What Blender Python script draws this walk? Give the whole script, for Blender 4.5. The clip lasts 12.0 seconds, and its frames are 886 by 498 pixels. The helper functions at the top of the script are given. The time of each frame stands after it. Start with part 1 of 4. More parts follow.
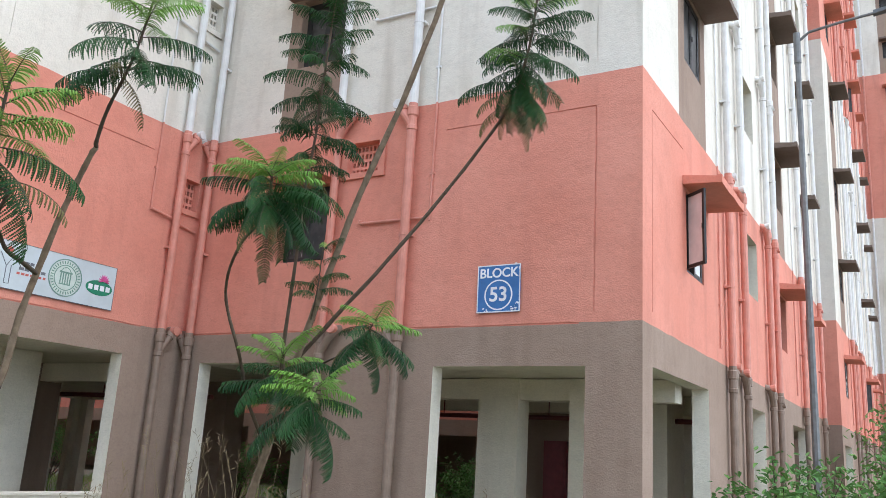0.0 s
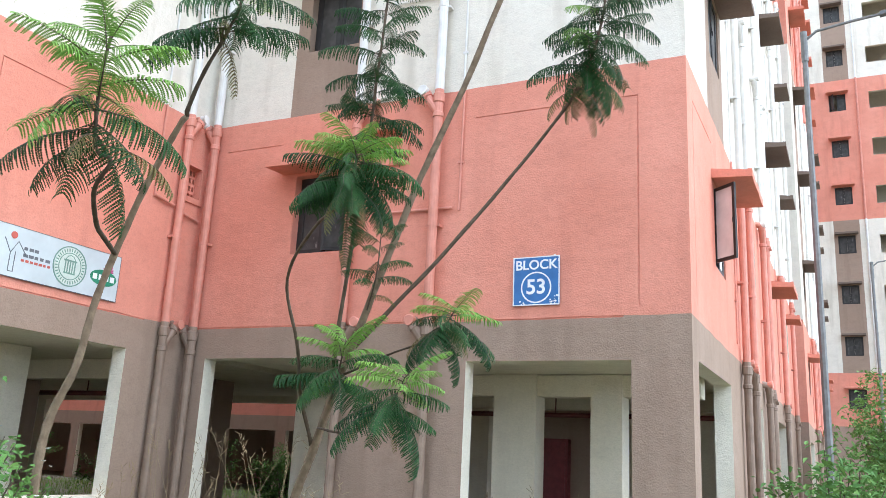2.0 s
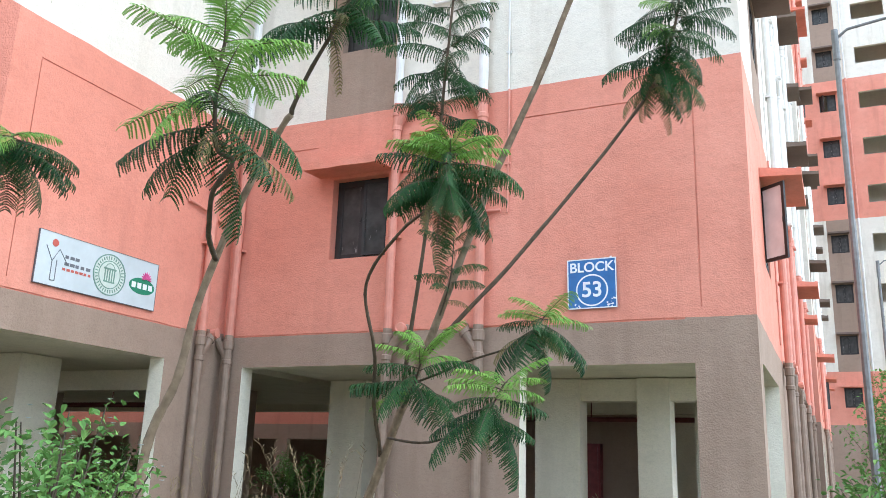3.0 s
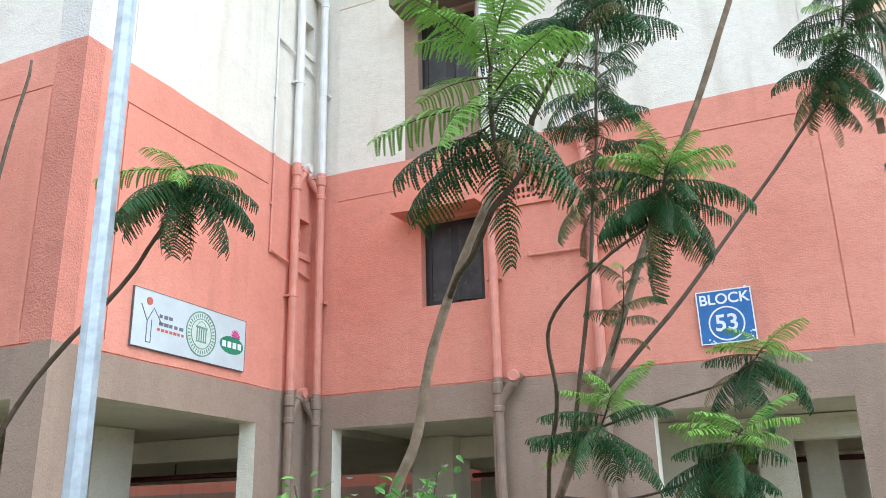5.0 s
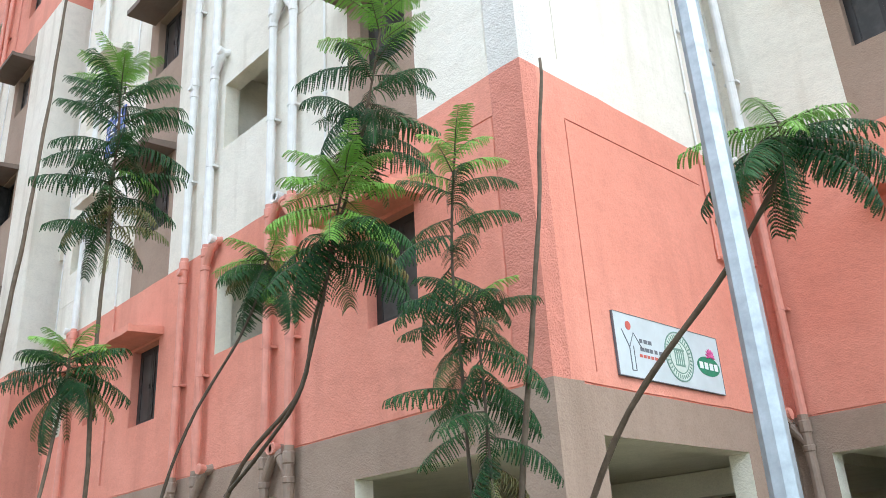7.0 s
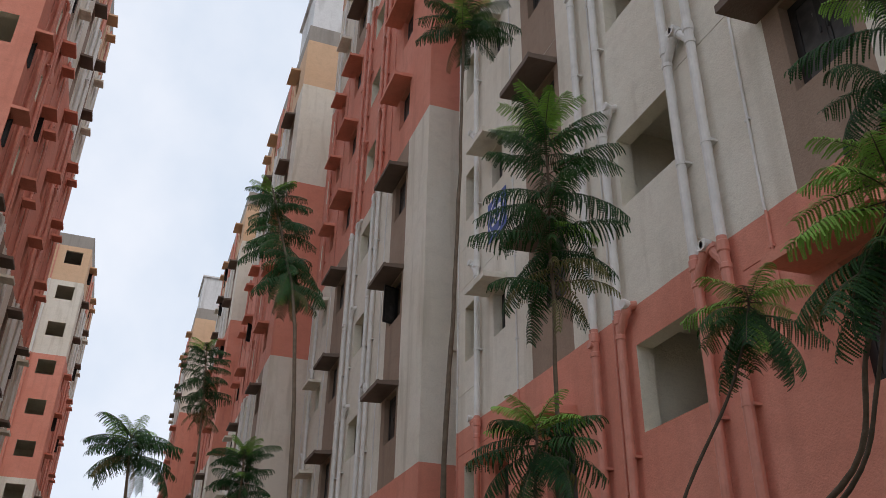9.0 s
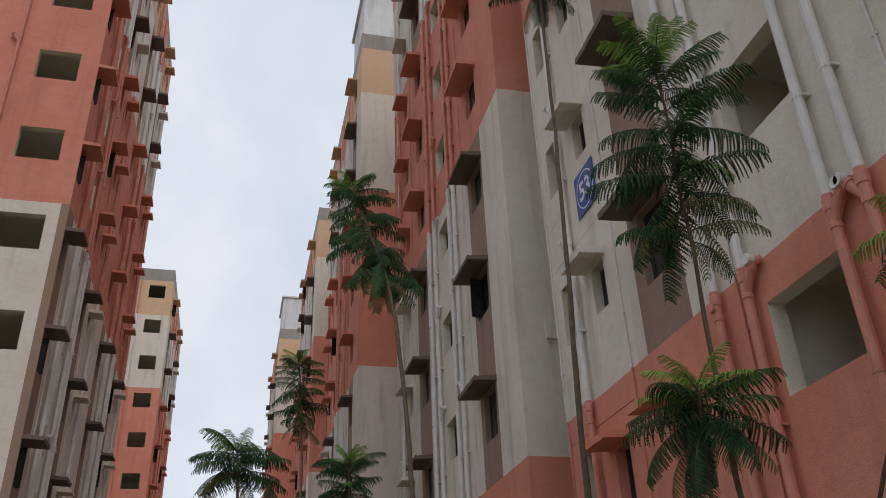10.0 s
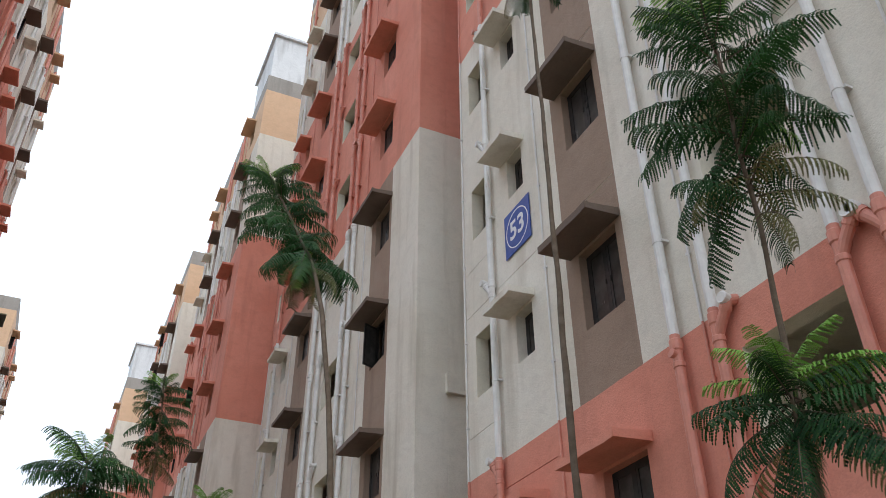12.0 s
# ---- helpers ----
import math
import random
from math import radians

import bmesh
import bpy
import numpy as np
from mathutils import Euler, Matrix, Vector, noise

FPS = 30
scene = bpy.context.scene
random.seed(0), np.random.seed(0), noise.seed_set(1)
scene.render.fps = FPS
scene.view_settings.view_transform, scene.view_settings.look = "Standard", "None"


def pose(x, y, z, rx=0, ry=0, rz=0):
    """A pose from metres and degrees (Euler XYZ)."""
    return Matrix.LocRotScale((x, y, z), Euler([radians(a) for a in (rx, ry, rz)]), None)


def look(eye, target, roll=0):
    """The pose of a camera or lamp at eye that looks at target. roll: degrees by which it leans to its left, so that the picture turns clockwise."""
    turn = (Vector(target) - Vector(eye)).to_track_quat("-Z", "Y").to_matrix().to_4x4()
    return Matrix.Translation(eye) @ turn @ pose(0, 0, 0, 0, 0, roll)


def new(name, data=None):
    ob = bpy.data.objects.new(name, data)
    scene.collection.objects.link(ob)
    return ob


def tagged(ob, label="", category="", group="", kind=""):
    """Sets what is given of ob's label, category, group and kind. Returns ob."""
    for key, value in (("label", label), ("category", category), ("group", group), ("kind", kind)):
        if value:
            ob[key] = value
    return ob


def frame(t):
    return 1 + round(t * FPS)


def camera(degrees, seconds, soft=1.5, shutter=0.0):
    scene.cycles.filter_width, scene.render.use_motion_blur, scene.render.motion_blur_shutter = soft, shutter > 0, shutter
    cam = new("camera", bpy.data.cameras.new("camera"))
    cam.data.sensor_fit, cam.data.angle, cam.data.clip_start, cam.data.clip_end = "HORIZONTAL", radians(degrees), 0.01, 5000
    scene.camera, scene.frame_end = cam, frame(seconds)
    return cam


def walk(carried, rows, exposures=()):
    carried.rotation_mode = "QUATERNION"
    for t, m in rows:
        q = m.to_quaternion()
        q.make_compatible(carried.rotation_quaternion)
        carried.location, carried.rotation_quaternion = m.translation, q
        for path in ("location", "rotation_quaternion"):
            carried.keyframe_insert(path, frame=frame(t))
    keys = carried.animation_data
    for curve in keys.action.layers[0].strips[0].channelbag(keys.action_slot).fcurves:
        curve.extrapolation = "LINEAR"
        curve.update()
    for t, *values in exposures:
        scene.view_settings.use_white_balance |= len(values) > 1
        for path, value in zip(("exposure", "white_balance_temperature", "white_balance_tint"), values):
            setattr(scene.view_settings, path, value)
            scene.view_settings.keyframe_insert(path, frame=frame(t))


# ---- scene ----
cam = camera(55.4, 12.0, 0.2)
PATH = [
    (0, (-0.377, 0.701, 1.588), (-1.373, 2.367, 2.07), 3.4),
    (0.5, (-0.601, 0.638, 1.574), (-1.561, 2.323, 2.065), 3.4),
    (1, (-0.975, 0.616, 1.588), (-1.844, 2.347, 2.087), 3.2),
    (1.5, (-1.239, 0.52, 1.546), (-2.086, 2.261, 2.047), 2.9),
    (2, (-1.546, 0.483, 1.498), (-2.406, 2.221, 1.99), 2.9),
    (2.5, (-2.027, 0.44, 1.503), (-2.873, 2.182, 2.001), 2.5),
    (2.7, (-2.159, 0.333, 1.511), (-2.995, 2.078, 2.015), 2.2),
    (4.5, (-3.491, 0.454, 1.466), (-4.2, 2.262, 1.942), 1.2),
    (5, (-3.94, 0.356, 1.555), (-4.7, 2.098, 2.179), -1.4),
    (5.5, (-4.372, 0.319, 1.623), (-5.211, 2.004, 2.301), -2.4),
    (6, (-4.801, 0.354, 1.678), (-5.765, 1.951, 2.399), -3.0),
    (6.5, (-5.214, 0.349, 1.689), (-6.31, 1.847, 2.432), -3.5),
    (7, (-5.672, 0.334, 1.649), (-6.999, 1.631, 2.394), -3.6),
    (7.5, (-6.103, 0.349, 1.69), (-7.582, 1.418, 2.509), -1.6),
    (7.7, (-6.239, 0.325, 1.71), (-7.734, 1.366, 2.534), -1.4),
    (9.3, (-7.398, 0.11, 1.844), (-9.074, 0.628, 2.805), 0.6),
    (9.5, (-7.558, 0.113, 1.871), (-9.245, 0.601, 2.827), -0.3),
    (10, (-7.933, 0.033, 1.87), (-9.63, 0.471, 2.833), -2.4),
    (10.5, (-8.344, 0.012, 1.849), (-10.037, 0.451, 2.818), -2.6),
    (11, (-8.754, -0.024, 1.861), (-10.4, 0.493, 2.873), -2.3),
    (11.5, (-9.257, -0.087, 1.889), (-10.782, 0.598, 2.987), -0.8),
    (12, (-9.739, -0.146, 1.884), (-11.241, 0.551, 3.006), -0.3),
]
EXPOSURES = [(0.0, 1.26, 6450, 11), (0.5, 1.3, 6450, 11), (1.5, 1.28, 6450, 12), (2.0, 1.76, 6400, 9), (2.5, 1.74, 6350, 8), (4.5, 1.74, 6300, 6), (5.0, 1.78, 6350, 7), (5.5, 1.42, 6450, 9), (6.0, 1.4, 6450, 11), (6.5, 1.62, 6450, 8), (7.0, 1.8, 6450, 5), (7.5, 1.72, 6400, 5), (7.8, 1.72, 6400, 5),
             (9.2, -0.12, 7300, 16), (9.5, -0.14, 7300, 16), (10.5, -0.1, 7450, 16), (11.1, 0.0, 7350, 15), (11.4, 0.86, 6950, 12), (12.0, 0.68, 6900, 11)]
walk(cam, [(t, look(eye, target, roll)) for t, eye, target, roll in PATH], EXPOSURES)

# ---- sky, sun ----
world = bpy.data.worlds.new("overcast_sky")
scene.world = world
world.use_nodes = True
wt = world.node_tree
wt.nodes.clear()
w_out = wt.nodes.new("ShaderNodeOutputWorld")
w_bg = wt.nodes.new("ShaderNodeBackground")
w_sky = wt.nodes.new("ShaderNodeTexSky")
w_sky.sky_type = "NISHITA"
w_sky.sun_disc = False
SUN_EL, SUN_AZ = radians(50), radians(80)
w_sky.sun_elevation, w_sky.sun_rotation = SUN_EL, SUN_AZ
w_sky.air_density, w_sky.dust_density = 1.0, 2.0
w_co = wt.nodes.new("ShaderNodeTexCoord")
w_noise = wt.nodes.new("ShaderNodeTexNoise")
w_noise.inputs["Scale"].default_value = 2.2
w_noise.inputs["Detail"].default_value = 6
w_noise.inputs["Roughness"].default_value = 0.55
w_ramp = wt.nodes.new("ShaderNodeValToRGB")
w_ramp.color_ramp.elements[0].position, w_ramp.color_ramp.elements[0].color = 0.35, (6.2, 8.0, 10.3, 1)
w_ramp.color_ramp.elements[1].position, w_ramp.color_ramp.elements[1].color = 0.68, (9.2, 10.5, 12.2, 1)
w_mix = wt.nodes.new("ShaderNodeMix")
w_mix.data_type = "RGBA"
w_mix.inputs[0].default_value = 0.88
wt.links.new(w_co.outputs["Generated"], w_noise.inputs["Vector"])
wt.links.new(w_noise.outputs["Fac"], w_ramp.inputs["Fac"])
wt.links.new(w_sky.outputs["Color"], w_mix.inputs[6])
wt.links.new(w_ramp.outputs["Color"], w_mix.inputs[7])
wt.links.new(w_mix.outputs[2], w_bg.inputs["Color"])
w_bg.inputs["Strength"].default_value = 0.1
wt.links.new(w_bg.outputs[0], w_out.inputs["Surface"])

sun = new("sun", bpy.data.lights.new("sun", "SUN"))
sun.data.energy, sun.data.angle, sun.data.color = 0.7, radians(35), (1.0, 0.98, 0.95)
sun.matrix_world = look((0, 0, 60), Vector((0, 0, 60)) - Vector((math.sin(SUN_AZ) * math.cos(SUN_EL), math.cos(SUN_AZ) * math.cos(SUN_EL), math.sin(SUN_EL))))


# ---- materials ----
def material(name):
    m = bpy.data.materials.new(name)
    m.use_nodes = True
    nt = m.node_tree
    return m, nt, nt.nodes["Principled BSDF"]


def node(nt, kind, **inputs):
    n = nt.nodes.new(kind)
    for key, value in inputs.items():
        n.inputs[key.replace("_", " ")].default_value = value
    return n


def mixer(nt, fac, a, b, blend="MIX"):
    n = nt.nodes.new("ShaderNodeMix")
    n.data_type, n.blend_type = "RGBA", blend
    for slot, v in ((0, fac), (6, a), (7, b)):
        if isinstance(v, (int, float)):
            n.inputs[slot].default_value = v
        elif isinstance(v, tuple):
            n.inputs[slot].default_value = (*v, 1)
        else:
            nt.links.new(v, n.inputs[slot])
    return n.outputs[2]


def ramp(nt, src, lo, hi, a=0.0, b=1.0):
    n = nt.nodes.new("ShaderNodeMapRange")
    n.inputs[1].default_value, n.inputs[2].default_value = lo, hi
    n.inputs[3].default_value, n.inputs[4].default_value = a, b
    nt.links.new(src, n.inputs[0])
    return n.outputs[0]


def world_noise(nt, scale, detail=4, stretch=(1, 1, 1), rough=0.55):
    g = nt.nodes.new("ShaderNodeNewGeometry")
    mp = nt.nodes.new("ShaderNodeMapping")
    mp.inputs["Scale"].default_value = stretch
    nt.links.new(g.outputs["Position"], mp.inputs["Vector"])
    n = node(nt, "ShaderNodeTexNoise", Scale=scale, Detail=detail, Roughness=rough)
    nt.links.new(mp.outputs[0], n.inputs["Vector"])
    return n.outputs["Fac"]


def plaster(name, rgb, stain, patch, stain_amount=0.5, bump=0.4, rough=0.85):
    """Brushed exterior paint on sponge-finished render, with patches, run-off streaks and a coarse grain."""
    m, nt, bsdf = material(name)
    big = ramp(nt, world_noise(nt, 0.55, 5), 0.38, 0.68)
    streak = ramp(nt, world_noise(nt, 2.4, 5, (1, 1, 0.12)), 0.52, 0.75)
    brush = ramp(nt, world_noise(nt, 9.0, 4, (1, 1, 2.4)), 0.3, 0.7)
    fine = world_noise(nt, 55, 3)
    c = mixer(nt, big, rgb, patch)
    c = mixer(nt, ramp(nt, brush, 0, 1, 0, 0.3), c, tuple(min(1, v * 1.16) for v in rgb))
    f = nt.nodes.new("ShaderNodeMath")
    f.operation = "MULTIPLY"
    f.inputs[1].default_value = stain_amount
    nt.links.new(streak, f.inputs[0])
    c = mixer(nt, f.outputs[0], c, stain)
    blotch = world_noise(nt, 2.6, 8, (1, 1, 1.5), 0.72)
    c = mixer(nt, ramp(nt, blotch, 0.48, 0.72, 0.0, 0.42), c, tuple(v * 0.76 for v in rgb))
    mid = world_noise(nt, 22, 5, (1, 1, 1.8), 0.7)
    c = mixer(nt, ramp(nt, mid, 0.5, 0.7, 0.0, 0.44), c, tuple(v * 0.78 for v in rgb))
    # grain darkened in the colour too, as relief shading the bump hardly gives
    c = mixer(nt, ramp(nt, fine, 0.4, 0.75, 0.0, 0.24), c, tuple(v * 0.72 for v in rgb))
    nt.links.new(c, bsdf.inputs["Base Color"])
    bsdf.inputs["Roughness"].default_value = rough
    bsdf.inputs["Specular IOR Level"].default_value = 0.25
    b1 = node(nt, "ShaderNodeBump", Strength=bump, Distance=0.018)
    nt.links.new(fine, b1.inputs["Height"])
    b2 = node(nt, "ShaderNodeBump", Strength=bump, Distance=0.03)
    nt.links.new(world_noise(nt, 7, 5), b2.inputs["Height"])
    nt.links.new(b2.outputs[0], b1.inputs["Normal"])
    nt.links.new(b1.outputs[0], bsdf.inputs["Normal"])
    return m


PINK = plaster("pink_paint", (0.68, 0.258, 0.186), (0.43, 0.155, 0.112), (0.75, 0.32, 0.24), 0.48)
WHITE = plaster("white_paint", (0.73, 0.672, 0.58), (0.42, 0.355, 0.27), (0.79, 0.745, 0.67), 0.6)
BROWN = plaster("brown_paint", (0.315, 0.222, 0.168), (0.19, 0.13, 0.095), (0.36, 0.262, 0.205), 0.5)
PEACH = plaster("peach_paint", (0.68, 0.45, 0.29), (0.5, 0.33, 0.22), (0.72, 0.49, 0.33), 0.3)
GREY = plaster("grey_parapet_paint", (0.33, 0.30, 0.27), (0.2, 0.18, 0.16), (0.38, 0.35, 0.31), 0.6)
TANK = plaster("weathered_white_paint", (0.66, 0.66, 0.66), (0.36, 0.35, 0.34), (0.76, 0.76, 0.76), 0.7)
CREAM = plaster("cream_inner_paint", (0.78, 0.71, 0.585), (0.55, 0.48, 0.38), (0.82, 0.76, 0.65), 0.35)
CONCRETE = plaster("concrete", (0.30, 0.28, 0.25), (0.2, 0.18, 0.16), (0.36, 0.34, 0.31), 0.5)
# brown paint of the sunshades, darkened to put their underside shade into the colour
SHADE_BROWN = plaster("shaded_brown_paint", (0.165, 0.12, 0.098), (0.10, 0.075, 0.06), (0.20, 0.15, 0.125), 0.4)
PINK_ROUGH = plaster("rough_cast_pink_paint", (0.60, 0.225, 0.165), (0.38, 0.14, 0.105), (0.66, 0.26, 0.195), 0.6, 1.0)
WHITE_ROUGH = plaster("rough_cast_white_paint", (0.66, 0.63, 0.585), (0.40, 0.36, 0.32), (0.72, 0.69, 0.65), 0.6, 1.0)
ZONES = [BROWN, PINK, WHITE, PEACH, GREY, CREAM, PINK_ROUGH, WHITE_ROUGH]
Z0, ZP, PITCH = 3.1, 5.99, 2.9
BANDS = (Z0, ZP, ZP + 3 * PITCH, ZP + 6 * PITCH, ZP + 8 * PITCH, ZP + 9 * PITCH)
TOP = BANDS[-1]


def zone(z):
    """Paint of the wall at height z, as an index into ZONES."""
    for top, idx in zip(BANDS, (0, 1, 2, 1, 2, 3)):
        if z < top:
            return idx
    return 4


def simple(name, rgb, rough=0.6, metal=0.0, var=0.25, scale=12.0, bump=0.0, spec=0.4):
    m, nt, bsdf = material(name)
    n1 = ramp(nt, world_noise(nt, scale, 5), 0.35, 0.7)
    c = mixer(nt, n1, rgb, tuple(v * (1 - var) for v in rgb))
    n2 = ramp(nt, world_noise(nt, scale * 7, 3), 0.4, 0.75, 0, 0.5)
    c = mixer(nt, n2, c, tuple(v * (1 - var * 0.7) for v in rgb))
    nt.links.new(c, bsdf.inputs["Base Color"])
    nt.links.new(ramp(nt, n1, 0, 1, rough * 0.85, min(1, rough * 1.2)), bsdf.inputs["Roughness"])
    bsdf.inputs["Metallic"].default_value = metal
    bsdf.inputs["Specular IOR Level"].default_value = spec
    if bump:
        b = node(nt, "ShaderNodeBump", Strength=bump, Distance=0.01)
        nt.links.new(world_noise(nt, scale * 4, 5), b.inputs["Height"])
        nt.links.new(b.outputs[0], bsdf.inputs["Normal"])
    return m


P_PINK = simple("pink_painted_pipe", (0.69, 0.275, 0.205), 0.5, var=0.22, scale=6)
P_WHITE = simple("white_painted_pipe", (0.76, 0.74, 0.715), 0.45, var=0.16, scale=6)
P_BROWN = simple("brown_painted_pipe", (0.285, 0.20, 0.15), 0.5, var=0.3, scale=6)
P_RED = simple("oxide_red_pipe", (0.13, 0.02, 0.018), 0.45, var=0.3)
PIPE_ZONES = [P_BROWN, P_PINK, P_WHITE, P_PINK, P_WHITE, P_WHITE]
STEEL_FRAME = simple("black_window_frame", (0.03, 0.027, 0.026), 0.45, var=0.4, scale=9)
GALV = simple("galvanised_steel", (0.42, 0.46, 0.49), 0.42, 0.55, 0.3, 14)
BARK = simple("green_brown_bark", (0.24, 0.17, 0.112), 0.8, 0, 0.45, 16, 0.5)
BARK_DARK = simple("dark_brown_bark", (0.125, 0.087, 0.058), 0.8, 0, 0.4, 16, 0.5)
TWIG = simple("dark_twig_bark", (0.085, 0.06, 0.04), 0.75, 0, 0.35, 20, 0.3)
DARK_WOOD = simple("dark_shutter_paint", (0.05, 0.045, 0.045), 0.5, 0, 0.5, 10)
BLUE = simple("blue_sign_enamel", (0.035, 0.16, 0.42), 0.4, 0, 0.25, 7)
BLUE_DEEP = simple("deep_blue_sign_enamel", (0.03, 0.085, 0.36), 0.4, 0, 0.2, 7)
SIGN_WHITE = simple("sign_white", (0.78, 0.80, 0.82), 0.45, 0, 0.12, 5)
BOARD_WHITE = simple("faded_board_print", (0.56, 0.62, 0.64), 0.45, 0, 0.14, 4)
LAMP_STEEL = simple("weathered_lamp_steel", (0.22, 0.225, 0.225), 0.55, 0.3, 0.3, 10)
SIGN_GREEN = simple("sign_green", (0.02, 0.23, 0.13), 0.45, 0, 0.15)
SEAL_GREEN = simple("seal_green", (0.17, 0.30, 0.24), 0.5, 0, 0.2)
SEAL_PALE = simple("seal_pale_green", (0.58, 0.66, 0.60), 0.5, 0, 0.15)
SIGN_PINK = simple("flower_pink", (0.66, 0.10, 0.30), 0.5, 0, 0.15)
SIGN_INK = simple("sign_grey_ink", (0.14, 0.15, 0.17), 0.5, 0, 0.2)
SIGN_RED = simple("sign_red_ink", (0.55, 0.12, 0.09), 0.5, 0, 0.2)
CABLE = simple("black_cable", (0.03, 0.03, 0.03), 0.6)
DRY = simple("dry_grass_stem", (0.34, 0.25, 0.14), 0.8, 0, 0.3)
LAMP_HOUSING = simple("grey_lamp_housing", (0.13, 0.14, 0.15), 0.5, 0.2)
RED_BOX = simple("dark_red_panel", (0.22, 0.03, 0.035), 0.5, 0, 0.3)

GLASS, g_nt, g_b = material("dusty_window_glass")
g_n = ramp(g_nt, world_noise(g_nt, 6, 6), 0.4, 0.75)
g_s = ramp(g_nt, world_noise(g_nt, 9, 6, (1, 1, 0.25), 0.7), 0.63, 0.68, 0, 0.55)
g_nt.links.new(mixer(g_nt, g_s, mixer(g_nt, g_n, (0.036, 0.033, 0.031), (0.085, 0.079, 0.074)), (0.42, 0.41, 0.39)), g_b.inputs["Base Color"])
g_nt.links.new(ramp(g_nt, g_n, 0, 1, 0.28, 0.5), g_b.inputs["Roughness"])
g_b.inputs["Transmission Weight"].default_value = 0.08
g_b.inputs["Specular IOR Level"].default_value = 0.3
g_b.inputs["IOR"].default_value = 1.45

FROST, f_nt, f_b = material("frosted_window_glass")
f_nt.links.new(mixer(f_nt, ramp(f_nt, world_noise(f_nt, 5, 5), 0.35, 0.7), (0.60, 0.62, 0.62), (0.74, 0.75, 0.75)), f_b.inputs["Base Color"])
f_b.inputs["Roughness"].default_value = 0.7


def leaf_material(name, dark, light, tint):
    m, nt, bsdf = material(name)
    info = nt.nodes.new("ShaderNodeObjectInfo")
    geo = nt.nodes.new("ShaderNodeNewGeometry")
    c = mixer(nt, info.outputs["Random"], dark, light)
    c = mixer(nt, ramp(nt, geo.outputs["Random Per Island"], 0.55, 1.0, 0, 0.5), c, tint)
    c = mixer(nt, ramp(nt, world_noise(nt, 30, 3), 0.4, 0.7, 0, 0.3), c, dark)
    nt.links.new(c, bsdf.inputs["Base Color"])
    bsdf.inputs["Roughness"].default_value = 0.55
    bsdf.inputs["Specular IOR Level"].default_value = 0.14
    tr = nt.nodes.new("ShaderNodeBsdfTranslucent")
    nt.links.new(mixer(nt, 0.5, c, tint), tr.inputs["Color"])
    mx = nt.nodes.new("ShaderNodeMixShader")
    mx.inputs[0].default_value = 0.14
    nt.links.new(bsdf.outputs[0], mx.inputs[1])
    nt.links.new(tr.outputs[0], mx.inputs[2])
    nt.links.new(mx.outputs[0], nt.nodes["Material Output"].inputs["Surface"])
    return m


LEAF = leaf_material("feathery_leaf", (0.007, 0.030, 0.013), (0.026, 0.085, 0.026), (0.06, 0.16, 0.036))
LEAF_YOUNG = leaf_material("young_feathery_leaf", (0.12, 0.275, 0.045), (0.19, 0.385, 0.07), (0.27, 0.44, 0.10))
LEAF_DRY = leaf_material("browning_feathery_leaf", (0.08, 0.10, 0.035), (0.17, 0.13, 0.05), (0.25, 0.18, 0.07))
LEAF_BUSH = leaf_material("bush_leaf", (0.07, 0.17, 0.05), (0.14, 0.28, 0.075), (0.24, 0.38, 0.10))
GRASS = leaf_material("grass_blade", (0.10, 0.22, 0.035), (0.19, 0.34, 0.06), (0.26, 0.36, 0.09))

GROUND, gr_nt, gr_b = material("grass_and_earth")
gr_f = ramp(gr_nt, world_noise(gr_nt, 0.35, 6), 0.4, 0.62)
gr_c = mixer(gr_nt, gr_f, (0.21, 0.17, 0.13), (0.155, 0.155, 0.085))
gr_c = mixer(gr_nt, ramp(gr_nt, world_noise(gr_nt, 14, 5), 0.35, 0.7, 0, 0.55), gr_c, (0.15, 0.125, 0.09))
gr_nt.links.new(gr_c, gr_b.inputs["Base Color"])
gr_b.inputs["Roughness"].default_value = 0.95
gr_bump = node(gr_nt, "ShaderNodeBump", Strength=0.6, Distance=0.05)
gr_nt.links.new(world_noise(gr_nt, 10, 6), gr_bump.inputs["Height"])
gr_nt.links.new(gr_bump.outputs[0], gr_b.inputs["Normal"])


